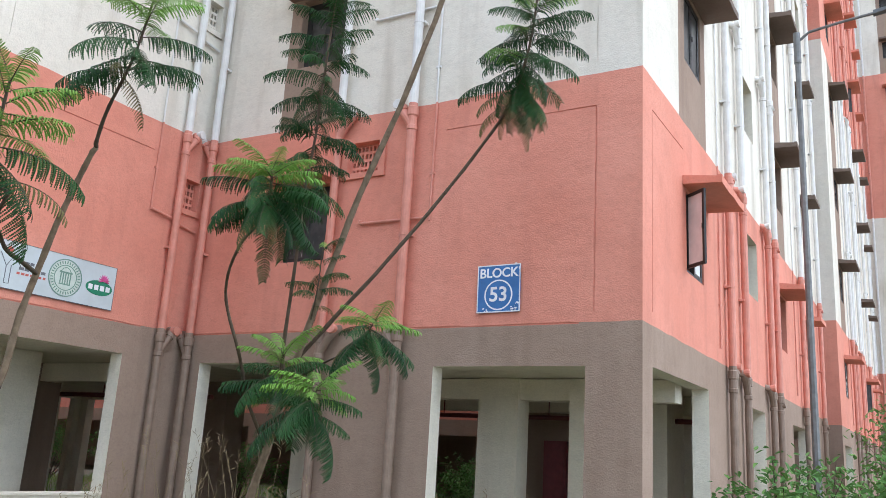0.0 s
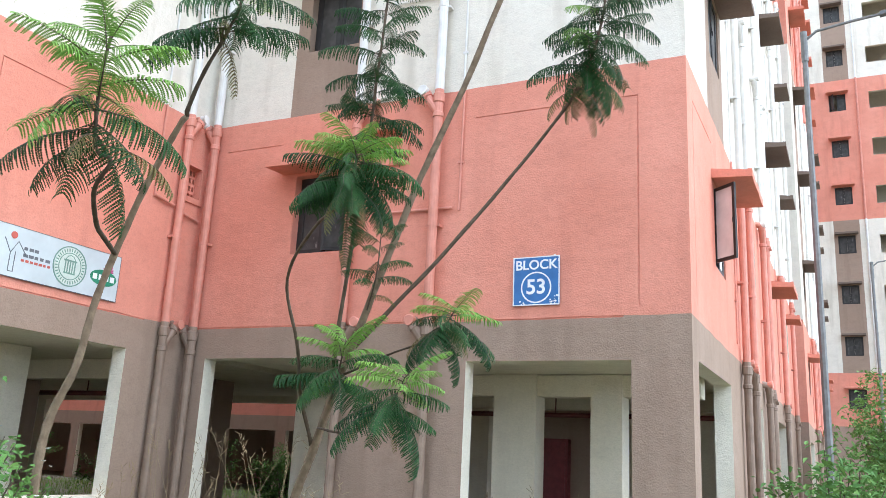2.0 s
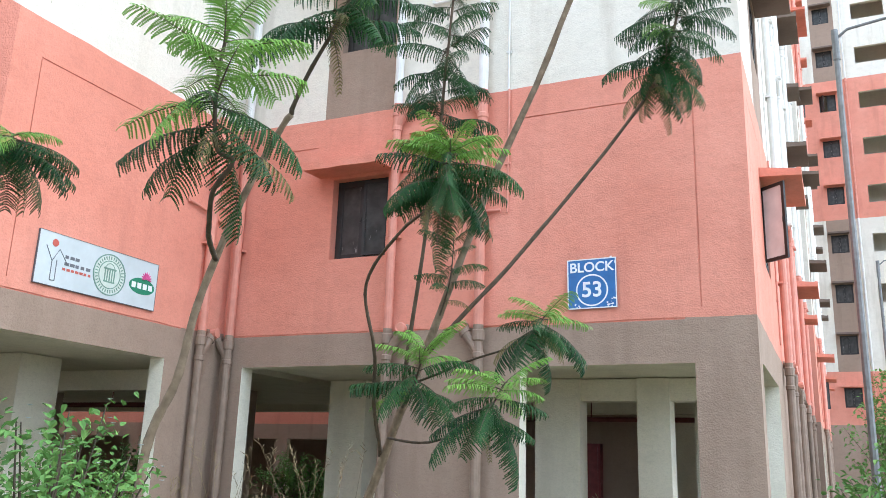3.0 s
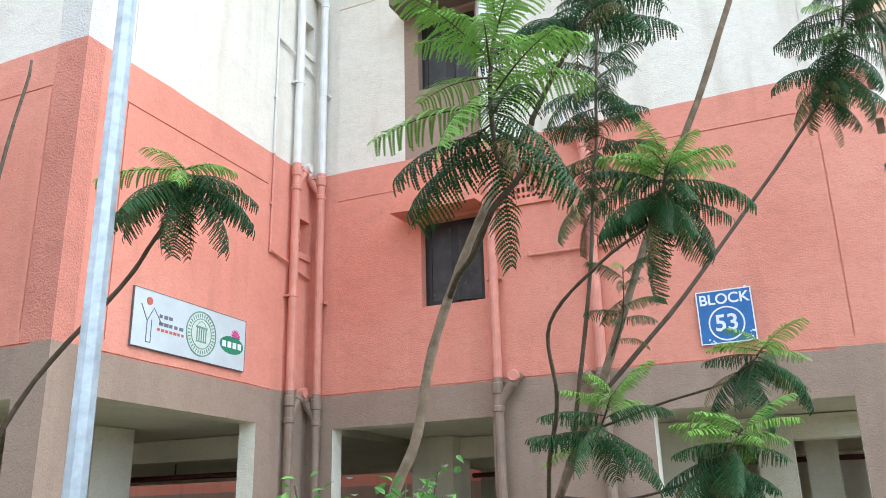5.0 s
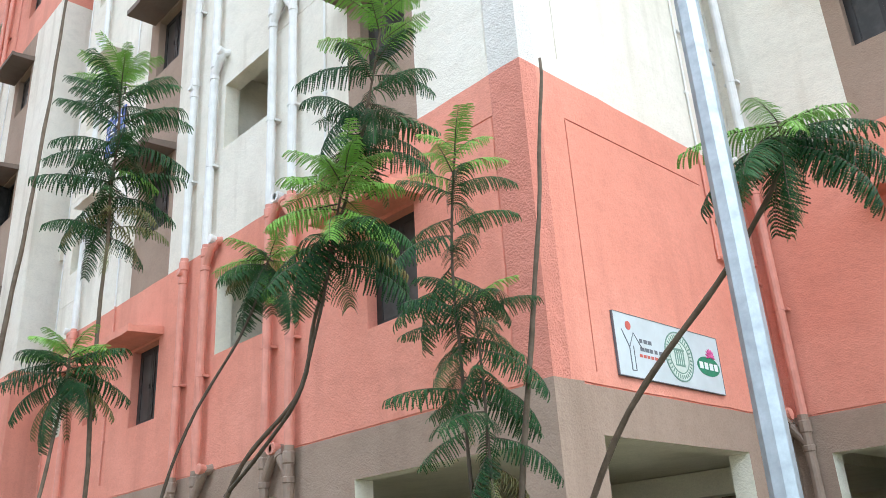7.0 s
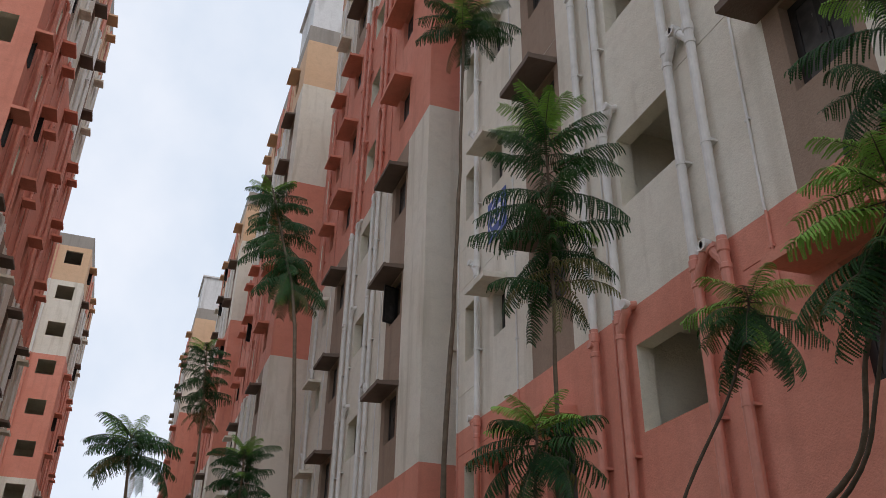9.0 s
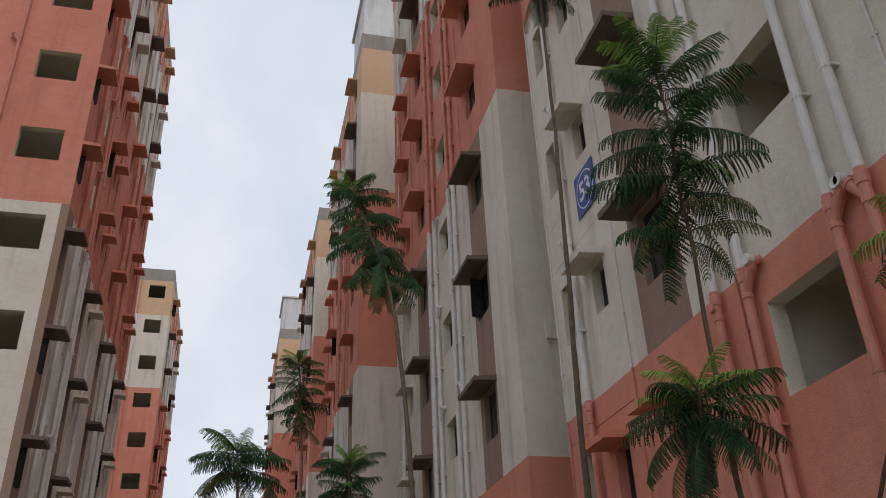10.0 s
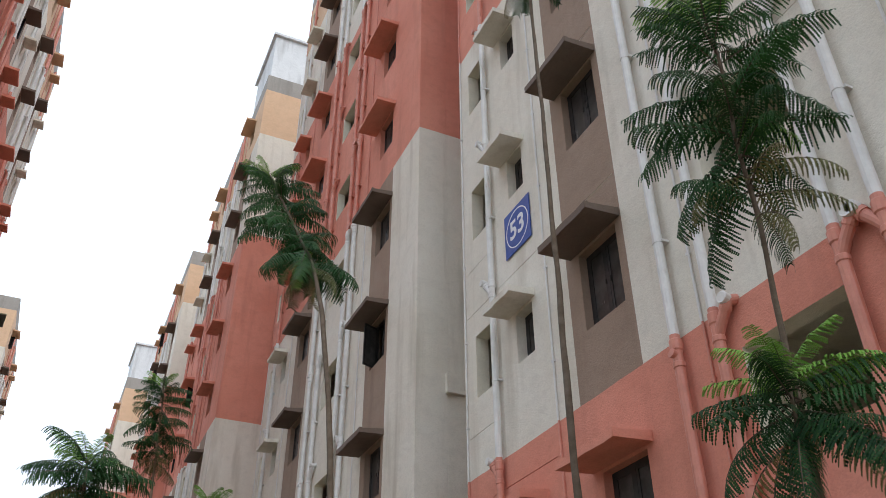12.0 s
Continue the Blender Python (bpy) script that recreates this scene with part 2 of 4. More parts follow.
# ---- building blocks ----
class Geo:
    """Vertices, faces and material slots gathered for one mesh."""

    def __init__(self):
        self.v, self.f, self.m = [], [], []

    def quad(self, pts, mi=0):
        k = len(self.v)
        self.v += [tuple(p) for p in pts]
        self.f.append(tuple(range(k, k + len(pts))))
        self.m.append(mi)

    def box(self, x0, x1, y0, y1, z0, z1, mi=0, mat=None):
        c = [Vector((x, y, z)) for x in (x0, x1) for y in (y0, y1) for z in (z0, z1)]
        if mat is not None:
            c = [mat @ p for p in c]
        k = len(self.v)
        self.v += [tuple(p) for p in c]
        for face in ((0, 1, 3, 2), (4, 6, 7, 5), (0, 4, 5, 1), (2, 3, 7, 6), (0, 2, 6, 4), (1, 5, 7, 3)):
            self.f.append(tuple(k + i for i in face))
            self.m.append(mi)

    def hexa(self, c, mi=0):
        """Eight corners, ordered bottom ring then top ring."""
        k = len(self.v)
        self.v += [tuple(p) for p in c]
        for face in ((3, 2, 1, 0), (4, 5, 6, 7), (0, 1, 5, 4), (1, 2, 6, 5), (2, 3, 7, 6), (3, 0, 4, 7)):
            self.f.append(tuple(k + i for i in face))
            self.m.append(mi)

    def tube(self, pts, radii, sides=8, mi=0, caps=True):
        pts = [Vector(p) for p in pts]
        mis = mi if isinstance(mi, (list, tuple)) else [mi] * (len(pts) - 1)
        k = len(self.v)
        side = None
        for i, p in enumerate(pts):
            d = (pts[min(i + 1, len(pts) - 1)] - pts[max(i - 1, 0)])
            d = d.normalized() if d.length > 1e-9 else Vector((0, 0, 1))
            if side is None:
                side = d.cross(Vector((0.31, 0.95, 0.07)))
                if side.length < 1e-3:
                    side = d.cross(Vector((1, 0, 0)))
            side = (side - d * side.dot(d)).normalized()
            up = d.cross(side)
            r = radii[i] if isinstance(radii, (list, tuple)) else radii
            for s in range(sides):
                a = 2 * math.pi * s / sides
                self.v.append(tuple(p + side * (r * math.cos(a)) + up * (r * math.sin(a))))
        for i in range(len(pts) - 1):
            for s in range(sides):
                a, b = k + i * sides + s, k + i * sides + (s + 1) % sides
                self.f.append((a, b, b + sides, a + sides))
                self.m.append(mis[i])
        if caps:
            self.f.append(tuple(k + s for s in reversed(range(sides))))
            self.m.append(mis[0])
            e = k + (len(pts) - 1) * sides
            self.f.append(tuple(e + s for s in range(sides)))
            self.m.append(mis[-1])

    def mesh(self, name, mats, smooth=False):
        me = bpy.data.meshes.new(name)
        me.from_pydata(self.v, [], self.f)
        for m in mats:
            me.materials.append(m)
        me.polygons.foreach_set("material_index", self.m)
        if smooth:
            me.polygons.foreach_set("use_smooth", [True] * len(self.f))
        me.update()
        return me


def part(name, geo, mats, parent=None, label="", smooth=False):
    mats = mats if isinstance(mats, (list, tuple)) else [mats]
    me = geo if isinstance(geo, bpy.types.Mesh) else geo.mesh(name, mats, smooth)
    ob = new(name, me)
    ob.parent = parent
    if label:
        tagged(ob, label)
    return ob


def thing(name, label, category, group="", kind="", at=(0, 0, 0)):
    ob = new(name)
    ob.empty_display_size = 0.2
    ob.location = at
    return tagged(ob, label, category, group, kind)


class Face:
    """A wall plane: points are (u along it, d out of it, z)."""

    def __init__(self, origin, along, out):
        self.o, self.a, self.n = Vector((*origin, 0)), Vector((*along, 0)), Vector((*out, 0))

    def p(self, u, d, z):
        return self.o + self.a * u + self.n * d + Vector((0, 0, z))

    def m(self, u, d, z):
        """Local x along the wall, y out of it, z up."""
        r = Matrix((self.a, self.n, Vector((0, 0, 1)))).transposed().to_4x4()
        return Matrix.Translation(self.p(u, d, z)) @ r


def wall_geo(face, u0, u1, z0, z1, holes=(), strips=(), th=0.22, paint=None, wob=0.0):
    """A wall with thickness. holes: (u0, u1, z0, z1, depth, paint), depth None goes right through;
    strips: (u0, u1, z0, z1, paint). Paint rows wobble by a few millimetres, as a brushed edge does."""
    g = Geo()
    us = {u0, u1}
    zs = {z0, z1} | {b for b in BANDS if z0 < b < z1}
    for h in holes:
        us |= {h[0], h[1]}
        zs |= {h[2], h[3]}
    for s in strips:
        us |= {s[0], s[1]}
        zs |= {s[2], s[3]}
    if wob:
        k = u0 + 0.3
        while k < u1 - 0.2:
            us.add(round(k, 3))
            k += 0.3
    us = sorted(u for u in us if u0 <= u <= u1)
    zs = sorted(z for z in zs if z0 <= z <= z1)
    nu, nz = len(us) - 1, len(zs) - 1
    depth = [[0.0] * nz for _ in range(nu)]
    col = [[0] * nz for _ in range(nu)]
    rev = [[None] * nz for _ in range(nu)]
    for i in range(nu):
        uc = (us[i] + us[i + 1]) / 2
        hu = [h for h in holes if h[0] < uc < h[1]]
        su = [s for s in strips if s[0] < uc < s[1]]
        for j in range(nz):
            zc = (zs[j] + zs[j + 1]) / 2
            c = zone(zc) if paint is None else paint
            for s in su:
                if s[2] < zc < s[3]:
                    c = s[4]
            for h in hu:
                if h[2] < zc < h[3]:
                    depth[i][j] = th if h[4] is None else h[4]
                    rev[i][j] = h[5] if len(h) > 5 else None
            col[i][j] = c

    rough_rows = set(BANDS)

    def pt(u, d, z):
        if wob and z in rough_rows and z0 < z < z1:
            z = z + wob * noise.noise(face.p(u, 0, z) * 2.7)
        return face.p(u, -d, z)

    for i in range(nu):
        a, b = us[i], us[i + 1]
        for j in range(nz):
            c, e = zs[j], zs[j + 1]
            d, k = depth[i][j], col[i][j]
            if d < th - 1e-6:
                ci = k if rev[i][j] is None else rev[i][j]
                g.quad((pt(a, d, c), pt(b, d, c), pt(b, d, e), pt(a, d, e)), ci)
                g.quad((pt(a, th, e), pt(b, th, e), pt(b, th, c), pt(a, th, c)), 5)
            for (ii, jj, q) in ((i + 1, j, ((b, c), (b, e))), (i, j + 1, ((a, e), (b, e)))):
                d2 = depth[ii][jj] if ii < nu and jj < nz else th
                if abs(d2 - d) > 1e-6:
                    if ii < nu and jj < nz:
                        deep = (i, j) if d > d2 else (ii, jj)
                        ci = rev[deep[0]][deep[1]]
                        ci = col[deep[0]][deep[1]] if ci is None else ci
                    else:
                        ci = k
                    (p1, p2) = q
                    g.quad((pt(p1[0], d, p1[1]), pt(p2[0], d, p2[1]), pt(p2[0], d2, p2[1]), pt(p1[0], d2, p1[1])), ci)
            if i == 0 and d < th:
                g.quad((pt(a, d, c), pt(a, d, e), pt(a, th, e), pt(a, th, c)), k)
            if j == 0 and d < th:
                g.quad((pt(a, d, c), pt(b, d, c), pt(b, th, c), pt(a, th, c)), k)
    return g


# ---- windows, shades, pipes ----
_cache = {}


def window_meshes(w, h):
    key = ("win", round(w, 2), round(h, 2))
    if key not in _cache:
        f = Geo()
        t = 0.045
        f.box(0, t, -0.06, 0, 0, h)
        f.box(w - t, w, -0.06, 0, 0, h)
        f.box(t, w - t, -0.06, 0, 0, t)
        f.box(t, w - t, -0.06, 0, h - t, h)
        f.box(w / 2 - 0.02, w / 2 + 0.02, -0.055, 0.004, t, h - t)
        s = Geo()
        sw = w / 2 - t - 0.022
        b = 0.04
        s.box(0, b, -0.03, 0.0, 0, h - 2 * t)
        s.box(sw - b, sw, -0.03, 0.0, 0, h - 2 * t)
        s.box(b, sw - b, -0.03, 0.0, 0, b)
        s.box(b, sw - b, -0.03, 0.0, h - 2 * t - b, h - 2 * t)
        s.box(sw - 0.034, sw - 0.014, 0.0, 0.014, h * 0.42, h * 0.42 + 0.07)
        p = Geo()
        p.box(b, sw - b, -0.018, -0.012, b, h - 2 * t - b)
        _cache[key] = (f.mesh("window_frame", [STEEL_FRAME]), s.mesh("sash", [STEEL_FRAME]), p.mesh("pane", [GLASS]),
                       p.mesh("pane", [FROST]), sw, t)
    return _cache[key]


def put_window(parent, face, u0, u1, z0, z1, inset=0.12, open_left=0.0, open_right=0.0, frosted=False):
    w, h = u1 - u0, z1 - z0
    fm, sm, pm, pf, sw, t = window_meshes(w, h)
    win = part("window", fm, STEEL_FRAME, parent)
    win.matrix_basis = face.m(u0, -inset, z0)
    for flip, ang in ((False, open_left), (True, open_right)):
        sash = part("sash", sm, STEEL_FRAME, win)
        pane = part("pane", pf if frosted else pm, GLASS, sash)
        pane.visible_shadow = False
        if flip:
            sash.matrix_basis = pose(w - t, 0, t, 0, 0, -ang) @ Matrix.Diagonal((-1, 1, 1, 1))
        else:
            sash.matrix_basis = pose(t, 0, t, 0, 0, ang)
    return win


def shade_mesh(w, proj, paint):
    key = ("shade", round(w, 2), round(proj, 2), paint.name)
    if key not in _cache:
        g = Geo()
        n = 6
        prof = ((0, -0.02), (proj, -0.05), (proj, 0.05), (proj - 0.05, 0.055), (proj - 0.06, 0.04), (0, 0.1))
        rows = []
        for i in range(n + 1):
            j = 0.0035 * math.sin(i * 2.1 + w)
            rows.append([len(g.v) + q for q in range(len(prof))])
            g.v += [(w * i / n, y + (j if y else 0), z + (j if y else 0)) for y, z in prof]
        m = len(prof)
        for i in range(n):
            for q in range(m):
                g.f.append((rows[i][q], rows[i + 1][q], rows[i + 1][(q + 1) % m], rows[i][(q + 1) % m]))
        g.f += [tuple(rows[0]), tuple(reversed(rows[-1]))]
        g.m = [0] * len(g.f)
        _cache[key] = g.mesh("sunshade", [paint])
    return _cache[key]


def put_shade(parent, face, u0, u1, z, proj, paint):
    ob = part("sunshade", shade_mesh(u1 - u0, proj, paint), paint, parent)
    ob.matrix_basis = face.m(u0, 0.002, z)
    return ob


def put_pipe(parent, face, u, z0, z1, r=0.055, d=None, joints=True, name="drain_pipe", branch=0, fine=True):
    """A painted rain or soil pipe with sockets, clips and a swept branch into the wall at every floor."""
    d = r + 0.035 if d is None else d
    g = Geo()
    lv = [z0] + [b for b in BANDS if z0 < b < z1] + [z1]
    sides = 12 if fine else 7
    for a, b in zip(lv, lv[1:]):
        g.tube([face.p(u, d, a), face.p(u, d, b)], r, sides, min(zone((a + b) / 2), 5))
    z = Z0 - 0.12
    k = 0
    while joints and z < z1 - 0.2:
        if z > z0 + 0.1:
            mi = min(zone(z), 5)
            g.tube([face.p(u, d, z - 0.07), face.p(u, d, z - 0.055), face.p(u, d, z + 0.05), face.p(u, d, z + 0.065)], [r, r * 1.24, r * 1.24, r], sides, mi)
            if fine:
                g.tube([face.p(u, d, z - 0.26), face.p(u, d, z - 0.25), face.p(u, d, z - 0.2), face.p(u, d, z - 0.19)], [r, r * 1.2, r * 1.2, r], sides, mi)
            if branch:
                s = 1 if branch > 0 else -1
                q = [face.p(u, d, z - 0.2), face.p(u + s * 0.06, d, z - 0.1), face.p(u + s * 0.15, d, z + 0.02)]
                g.tube(q, [r * 0.9, r * 0.98, r * 1.0], sides, mi)
                g.tube([q[2], face.p(u + s * 0.165, d, z + 0.04), face.p(u + s * 0.2, d * 0.9, z + 0.1), face.p(u + s * 0.22, -0.02, z + 0.13)], [r * 1.2, r * 1.2, r * 1.12, r], sides, mi)
                g.tube([face.p(u + s * 0.2, d, z + 0.11), face.p(u + s * 0.21, d + 0.075, z + 0.12), face.p(u + s * 0.21, d + 0.08, z + 0.12)], [r * 1.1, r * 1.15, r * 0.9], sides, min(zone(z + 0.3), 5))
            else:
                g.tube([face.p(u, d, z - 0.12), face.p(u, d + r * 1.5, z - 0.1)], [r * 0.8, r * 0.9], sides, mi)
        if z + 1.2 < z1 and z + 1.2 > z0:
            zz = z + 1.25
            mi = min(zone(zz), 5)
            g.tube([face.p(u, d, zz), face.p(u, d, zz + 0.035)], r * 1.12, sides, mi)
            if fine:
                g.box(-r * 1.5, r * 1.5, -d, 0.0, 0, 0.03, mi, face.m(u, d, zz))
        z += PITCH
        k += 1
    return part(name, g, PIPE_ZONES, parent, smooth=False)


def put_cable(parent, face, u, z0, z1, r=0.014, name="conduit"):
    g = Geo()
    lv = [z0] + [b for b in BANDS if z0 < b < z1] + [z1]
    for a, b in zip(lv, lv[1:]):
        g.tube([face.p(u, r + 0.006, a), face.p(u + 0.01, r + 0.006, b)], r, 6, min(zone((a + b) / 2), 5))
    z = z0 + 0.6
    while z < z1:
        g.box(-0.03, 0.03, -0.02, 0.012, 0, 0.03, min(zone(z), 5), face.m(u, 0.02, z))
        z += 1.45
    return part(name, g, PIPE_ZONES, parent)


SHADE_PAINT = {0: BROWN, 1: PINK, 2: BROWN, 3: PEACH, 4: GREY, 5: CREAM}


def storeys(n0=0, n1=10):
    return [(k, Z0 + PITCH * k - (0.01 if k else 0)) for k in range(n0, n1)]


def facade(parent, face, u0, u1, cols, z0=0.0, z1=None, stilt=(), grooves=(), fine=True, floors=(0, 10), rnd=None, th=0.22, extra_holes=(), rough=None):
    """One painted elevation. cols: dicts of kind win, small, open, narrow, pipe, cable."""
    z1 = TOP + 1.0 if z1 is None else z1
    holes, strips = list(extra_holes), []
    if rough:
        strips += [(rough[0], rough[1], BANDS[0], BANDS[1], 6), (rough[0], rough[1], BANDS[1], BANDS[2], 7)]
    for a, b, top in stilt:
        holes.append((a, b, z0, top, None, 5))
    for (a, b, c, e) in grooves:
        holes.append((a, b, c, e, 0.012, 0 if e < Z0 else (1 if e < ZP else 2)))
    for c in cols:
        if c["k"] in ("win", "small", "open", "narrow"):
            a, b, s, h = c["u"][0], c["u"][1], c["z"][0], c["z"][1]
            for k, f in storeys(*floors):
                holes.append((a, b, f + s, f + h, None, 5 if c["k"] in ("open", "narrow") else None))
            if "strip" in c:
                x, y = c["strip"]
                strips.append((x, y, BANDS[1], BANDS[2], 0))
                strips.append((x, y, BANDS[3], BANDS[4], 0))
    wall = part("wall", wall_geo(face, u0, u1, z0, z1, holes, strips, th, None, 0.012 if fine else 0.0), ZONES, parent)
    rnd = rnd or random.Random(5)
    for c in cols:
        if c["k"] in ("win", "small"):
            a, b = c["u"]
            for k, f in storeys(*floors):
                ol = orr = 0.0
                if k in c.get("ajar", {}):
                    ol, orr = c["ajar"][k]
                elif not fine and rnd.random() < 0.22:
                    ol = rnd.uniform(40, 85)
                put_window(parent, face, a, b, f + c["z"][0], f + c["z"][1], c.get("inset", 0.1), ol, orr, c.get("frosted", False) or k in c.get("frost", ()))
                zi = zone(f + 1.5)
                paint = PINK if zi == 1 else (PEACH if zi == 3 else (SHADE_BROWN if c["k"] == "win" or c.get("dark") else WHITE))
                sa, sb = c["shade"]
                put_shade(parent, face, sa, sb, f + c["z"][1] + 0.06, c.get("proj", 0.45), paint)
        elif c["k"] == "pipe":
            put_pipe(parent, face, c["u"], c.get("z0", 0.0), min(z1 - 0.5, c.get("z1", TOP)), c.get("r", 0.055), joints=True, branch=c.get("branch", 0), fine=fine)
        elif c["k"] == "cable":
            put_cable(parent, face, c["u"], c.get("z0", 3.3), c.get("z1", TOP))
    return wall


# ---- ground ----
def ground_sheet():
    g = Geo()
    rings = [0, 6, 14, 30, 80, 300, 2500]
    n = 40
    for i in range(len(rings) - 1):
        for s in range(n):
            q = []
            for r, a in ((rings[i], s), (rings[i + 1], s), (rings[i + 1], s + 1), (rings[i], s + 1)):
                t = 2 * math.pi * a / n
                x, y = -8 + r * math.cos(t), 8 + r * math.sin(t)
                q.append((x, y, 0.0))
            g.quad(q if i else (q[0], q[1], q[2]))
    ob = part("ground", g, GROUND)
    return tagged(ob, "rough ground of patchy grass and bare earth", "ground", kind="structure")


ground_sheet()

# ---- the block with the number 53 ----
FA = Face((0, 9.2), (1, 0), (0, -1))
FB = Face((-9.66, 0), (0, 1), (1, 0))
FC = Face((0, 5.32), (1, 0), (0, -1))
FS = Face((-3.0, 0), (0, 1), (1, 0))
block53 = thing("apartment_building", "pink, white and brown painted apartment block raised on stilts", "building", at=(0, 0, 0))

VENT_A = (-7.0, -6.5, 5.18, 5.6)
a_vents = [(VENT_A[0], VENT_A[1], VENT_A[2] + PITCH * k, VENT_A[3] + PITCH * k, None, None) for k in range(10)]
b_vents = [(8.82, 9.08, 4.88 + PITCH * k, 5.32 + PITCH * k, None, None) for k in range(10)]
# grooves at z 3.082-3.1 stand in for the shadow line under the pink plaster
facade(block53, FA, -9.66, -3.22, [
    dict(k="win", u=(-8.09, -7.28), z=(0.94, 2.01), strip=(-8.29, -7.255), shade=(-8.3, -7.2), proj=0.42, inset=0.13, ajar={0: (0, 14)}),
    dict(k="pipe", u=-9.48, branch=-1), dict(k="pipe", u=-7.14, branch=1), dict(k="pipe", u=-5.97, branch=-1, r=0.06),
    dict(k="cable", u=-5.67, z0=4.42)],
    stilt=[(-9.3, -7.25, 2.69), (-5.5, -3.62, 2.63)],
    grooves=[(-9.3, -8.35, 5.585, 5.6), (-5.5, -3.53, 5.585, 5.6), (-3.54, -3.525, 3.2, 5.585), (-3.54, -3.525, 6.1, 14.4), (-9.5, -3.7, 3.082, 3.1),
             (-9.3, -8.4, 8.485, 8.5), (-7.0, -6.1, 8.485, 8.5)], extra_holes=a_vents)
facade(block53, FB, 5.54, 9.2, [dict(k="pipe", u=8.68, branch=1), dict(k="cable", u=8.27, z0=4.7)],
       stilt=[(5.87, 8.17, 2.69)],
       grooves=[(5.88, 8.2, 5.55, 5.565), (5.875, 5.89, 3.2, 5.55), (5.875, 5.89, 6.2, 14.5), (5.7, 8.4, 3.082, 3.1)], extra_holes=b_vents)
C_COLS = [
    dict(k="win", u=(-11.89, -11.14), z=(0.94, 2.01), strip=(-12.13, -11.02), shade=(-12.2, -11.0), proj=0.5, inset=0.12),
    dict(k="cable", u=-12.55, z0=5.0), dict(k="pipe", u=-13.12, branch=-1), dict(k="pipe", u=-13.58, branch=1),
    dict(k="open", u=(-14.93, -13.70), z=(1.39, 2.41)),
    dict(k="pipe", u=-15.1, branch=1), dict(k="cable", u=-15.35), dict(k="pipe", u=-15.7),
    dict(k="win", u=(-17.32, -16.5), z=(0.88, 1.98), strip=(-17.62, -16.36), shade=(-17.5, -16.38), proj=0.5, inset=0.12),
    dict(k="cable", u=-18.1),
    dict(k="small", u=(-19.02, -18.55), z=(1.2, 1.98), shade=(-19.25, -18.45), proj=0.42, inset=0.16),
    dict(k="pipe", u=-19.55, r=0.05, branch=-1, z0=0.0),
    dict(k="narrow", u=(-20.3, -19.72), z=(1.2, 2.25)), dict(k="cable", u=-20.62)]
facade(block53, FC, -20.7, -9.66, C_COLS, stilt=[(-12.15, -10.04, 2.64), (-15.6, -13.5, 2.64), (-19.6, -17.4, 2.64)],
       grooves=[(-13.0, -10.04, 5.55, 5.565), (-10.05, -10.035, 3.2, 5.55), (-10.05, -10.035, 6.2, 14.5), (-20.6, -18.2, 5.56, 5.575),
                (-20.5, -9.9, 3.082, 3.1), (-20.6, -16.4, 8.68, 8.69), (-20.6, -19.8, 6.62, 6.63), (-20.6, -19.8, 9.52, 9.53),
                (-13.6, -11.0, 8.52, 8.53), (-17.6, -16.4, 11.42, 11.43)], rough=(-10.035, -9.66))
S_COLS = [
    dict(k="win", u=(11.02, 11.9), z=(0.92, 1.97), strip=(10.72, 12.15), shade=(10.85, 12.2), proj=0.48, inset=0.02, ajar={0: (130, 0)}, frost=(0,)),
    dict(k="cable", u=12.75), dict(k="pipe", u=13.15, branch=1), dict(k="pipe", u=14.2, branch=-1),
    dict(k="open", u=(14.62, 15.8), z=(1.42, 2.45)),
    dict(k="pipe", u=16.45, branch=-1), dict(k="pipe", u=17.2, branch=0),
    dict(k="win", u=(17.9, 18.85), z=(0.94, 2.01), strip=(17.7, 19.0), shade=(17.7, 19.0), proj=0.5),
    dict(k="cable", u=19.9), dict(k="pipe", u=20.6, branch=1),
    dict(k="small", u=(21.4, 21.9), z=(1.2, 1.98), shade=(21.2, 22.1), proj=0.4, dark=True),
    dict(k="narrow", u=(22.5, 23.2), z=(1.2, 2.25)), dict(k="pipe", u=23.8)]
facade(block53, FS, 9.2, 24.4, S_COLS, stilt=[(9.55, 12.05, 2.66), (14.6, 16.1, 2.66), (19.2, 21.4, 2.66)],
       grooves=[(9.55, 10.9, 5.585, 5.6), (9.55, 9.565, 3.25, 5.585)])


def inner(parent, x0, x1, y0, y1, face_walls, partitions=()):
    """Floor slabs, roof and the walls of the rooms behind the openings."""
    for k in range(10):
        z = Z0 + PITCH * k - 0.01
        g = Geo()
        g.box(x0, x1, y0, y1, z - (0.14 if k else 0.34), z)
        part("floor_slab", g, CREAM, parent)
    r = Geo()
    r.box(x0, x1, y0, y1, TOP, TOP + 0.2)
    part("roof", r, CONCRETE, parent)
    for (a, b, c, d) in list(face_walls) + list(partitions):
        w = Geo()
        w.box(a, b, c, d, Z0, TOP + 0.05)
        part("inner_wall", w, CREAM, parent)


inner(block53, -9.4, -3.24, 9.44, 24.2, [(-9.3, -6.6, 12.6, 12.75), (-6.6, -6.45, 12.6, 24.0)])
inner(block53, -20.46, -9.9, 5.56, 16.0, [(-20.4, -10.0, 8.5, 8.65)], [(-13.62, -13.5, 5.57, 8.49), (-15.2, -15.06, 5.57, 8.49)])
part("wall", wall_geo(Face((-20.7, 0), (0, 1), (-1, 0)), 5.54, 16.0, 0, TOP + 1.0, [(6.0, 15.6, 0, 2.6, None, 5)]), ZONES, block53)
part("wall", wall_geo(Face((0, 24.4), (1, 0), (0, 1)), -9.4, -3.22, 0, TOP + 1.0, [(-9.2, -3.6, 0, 2.6, None, 5)]), ZONES, block53)
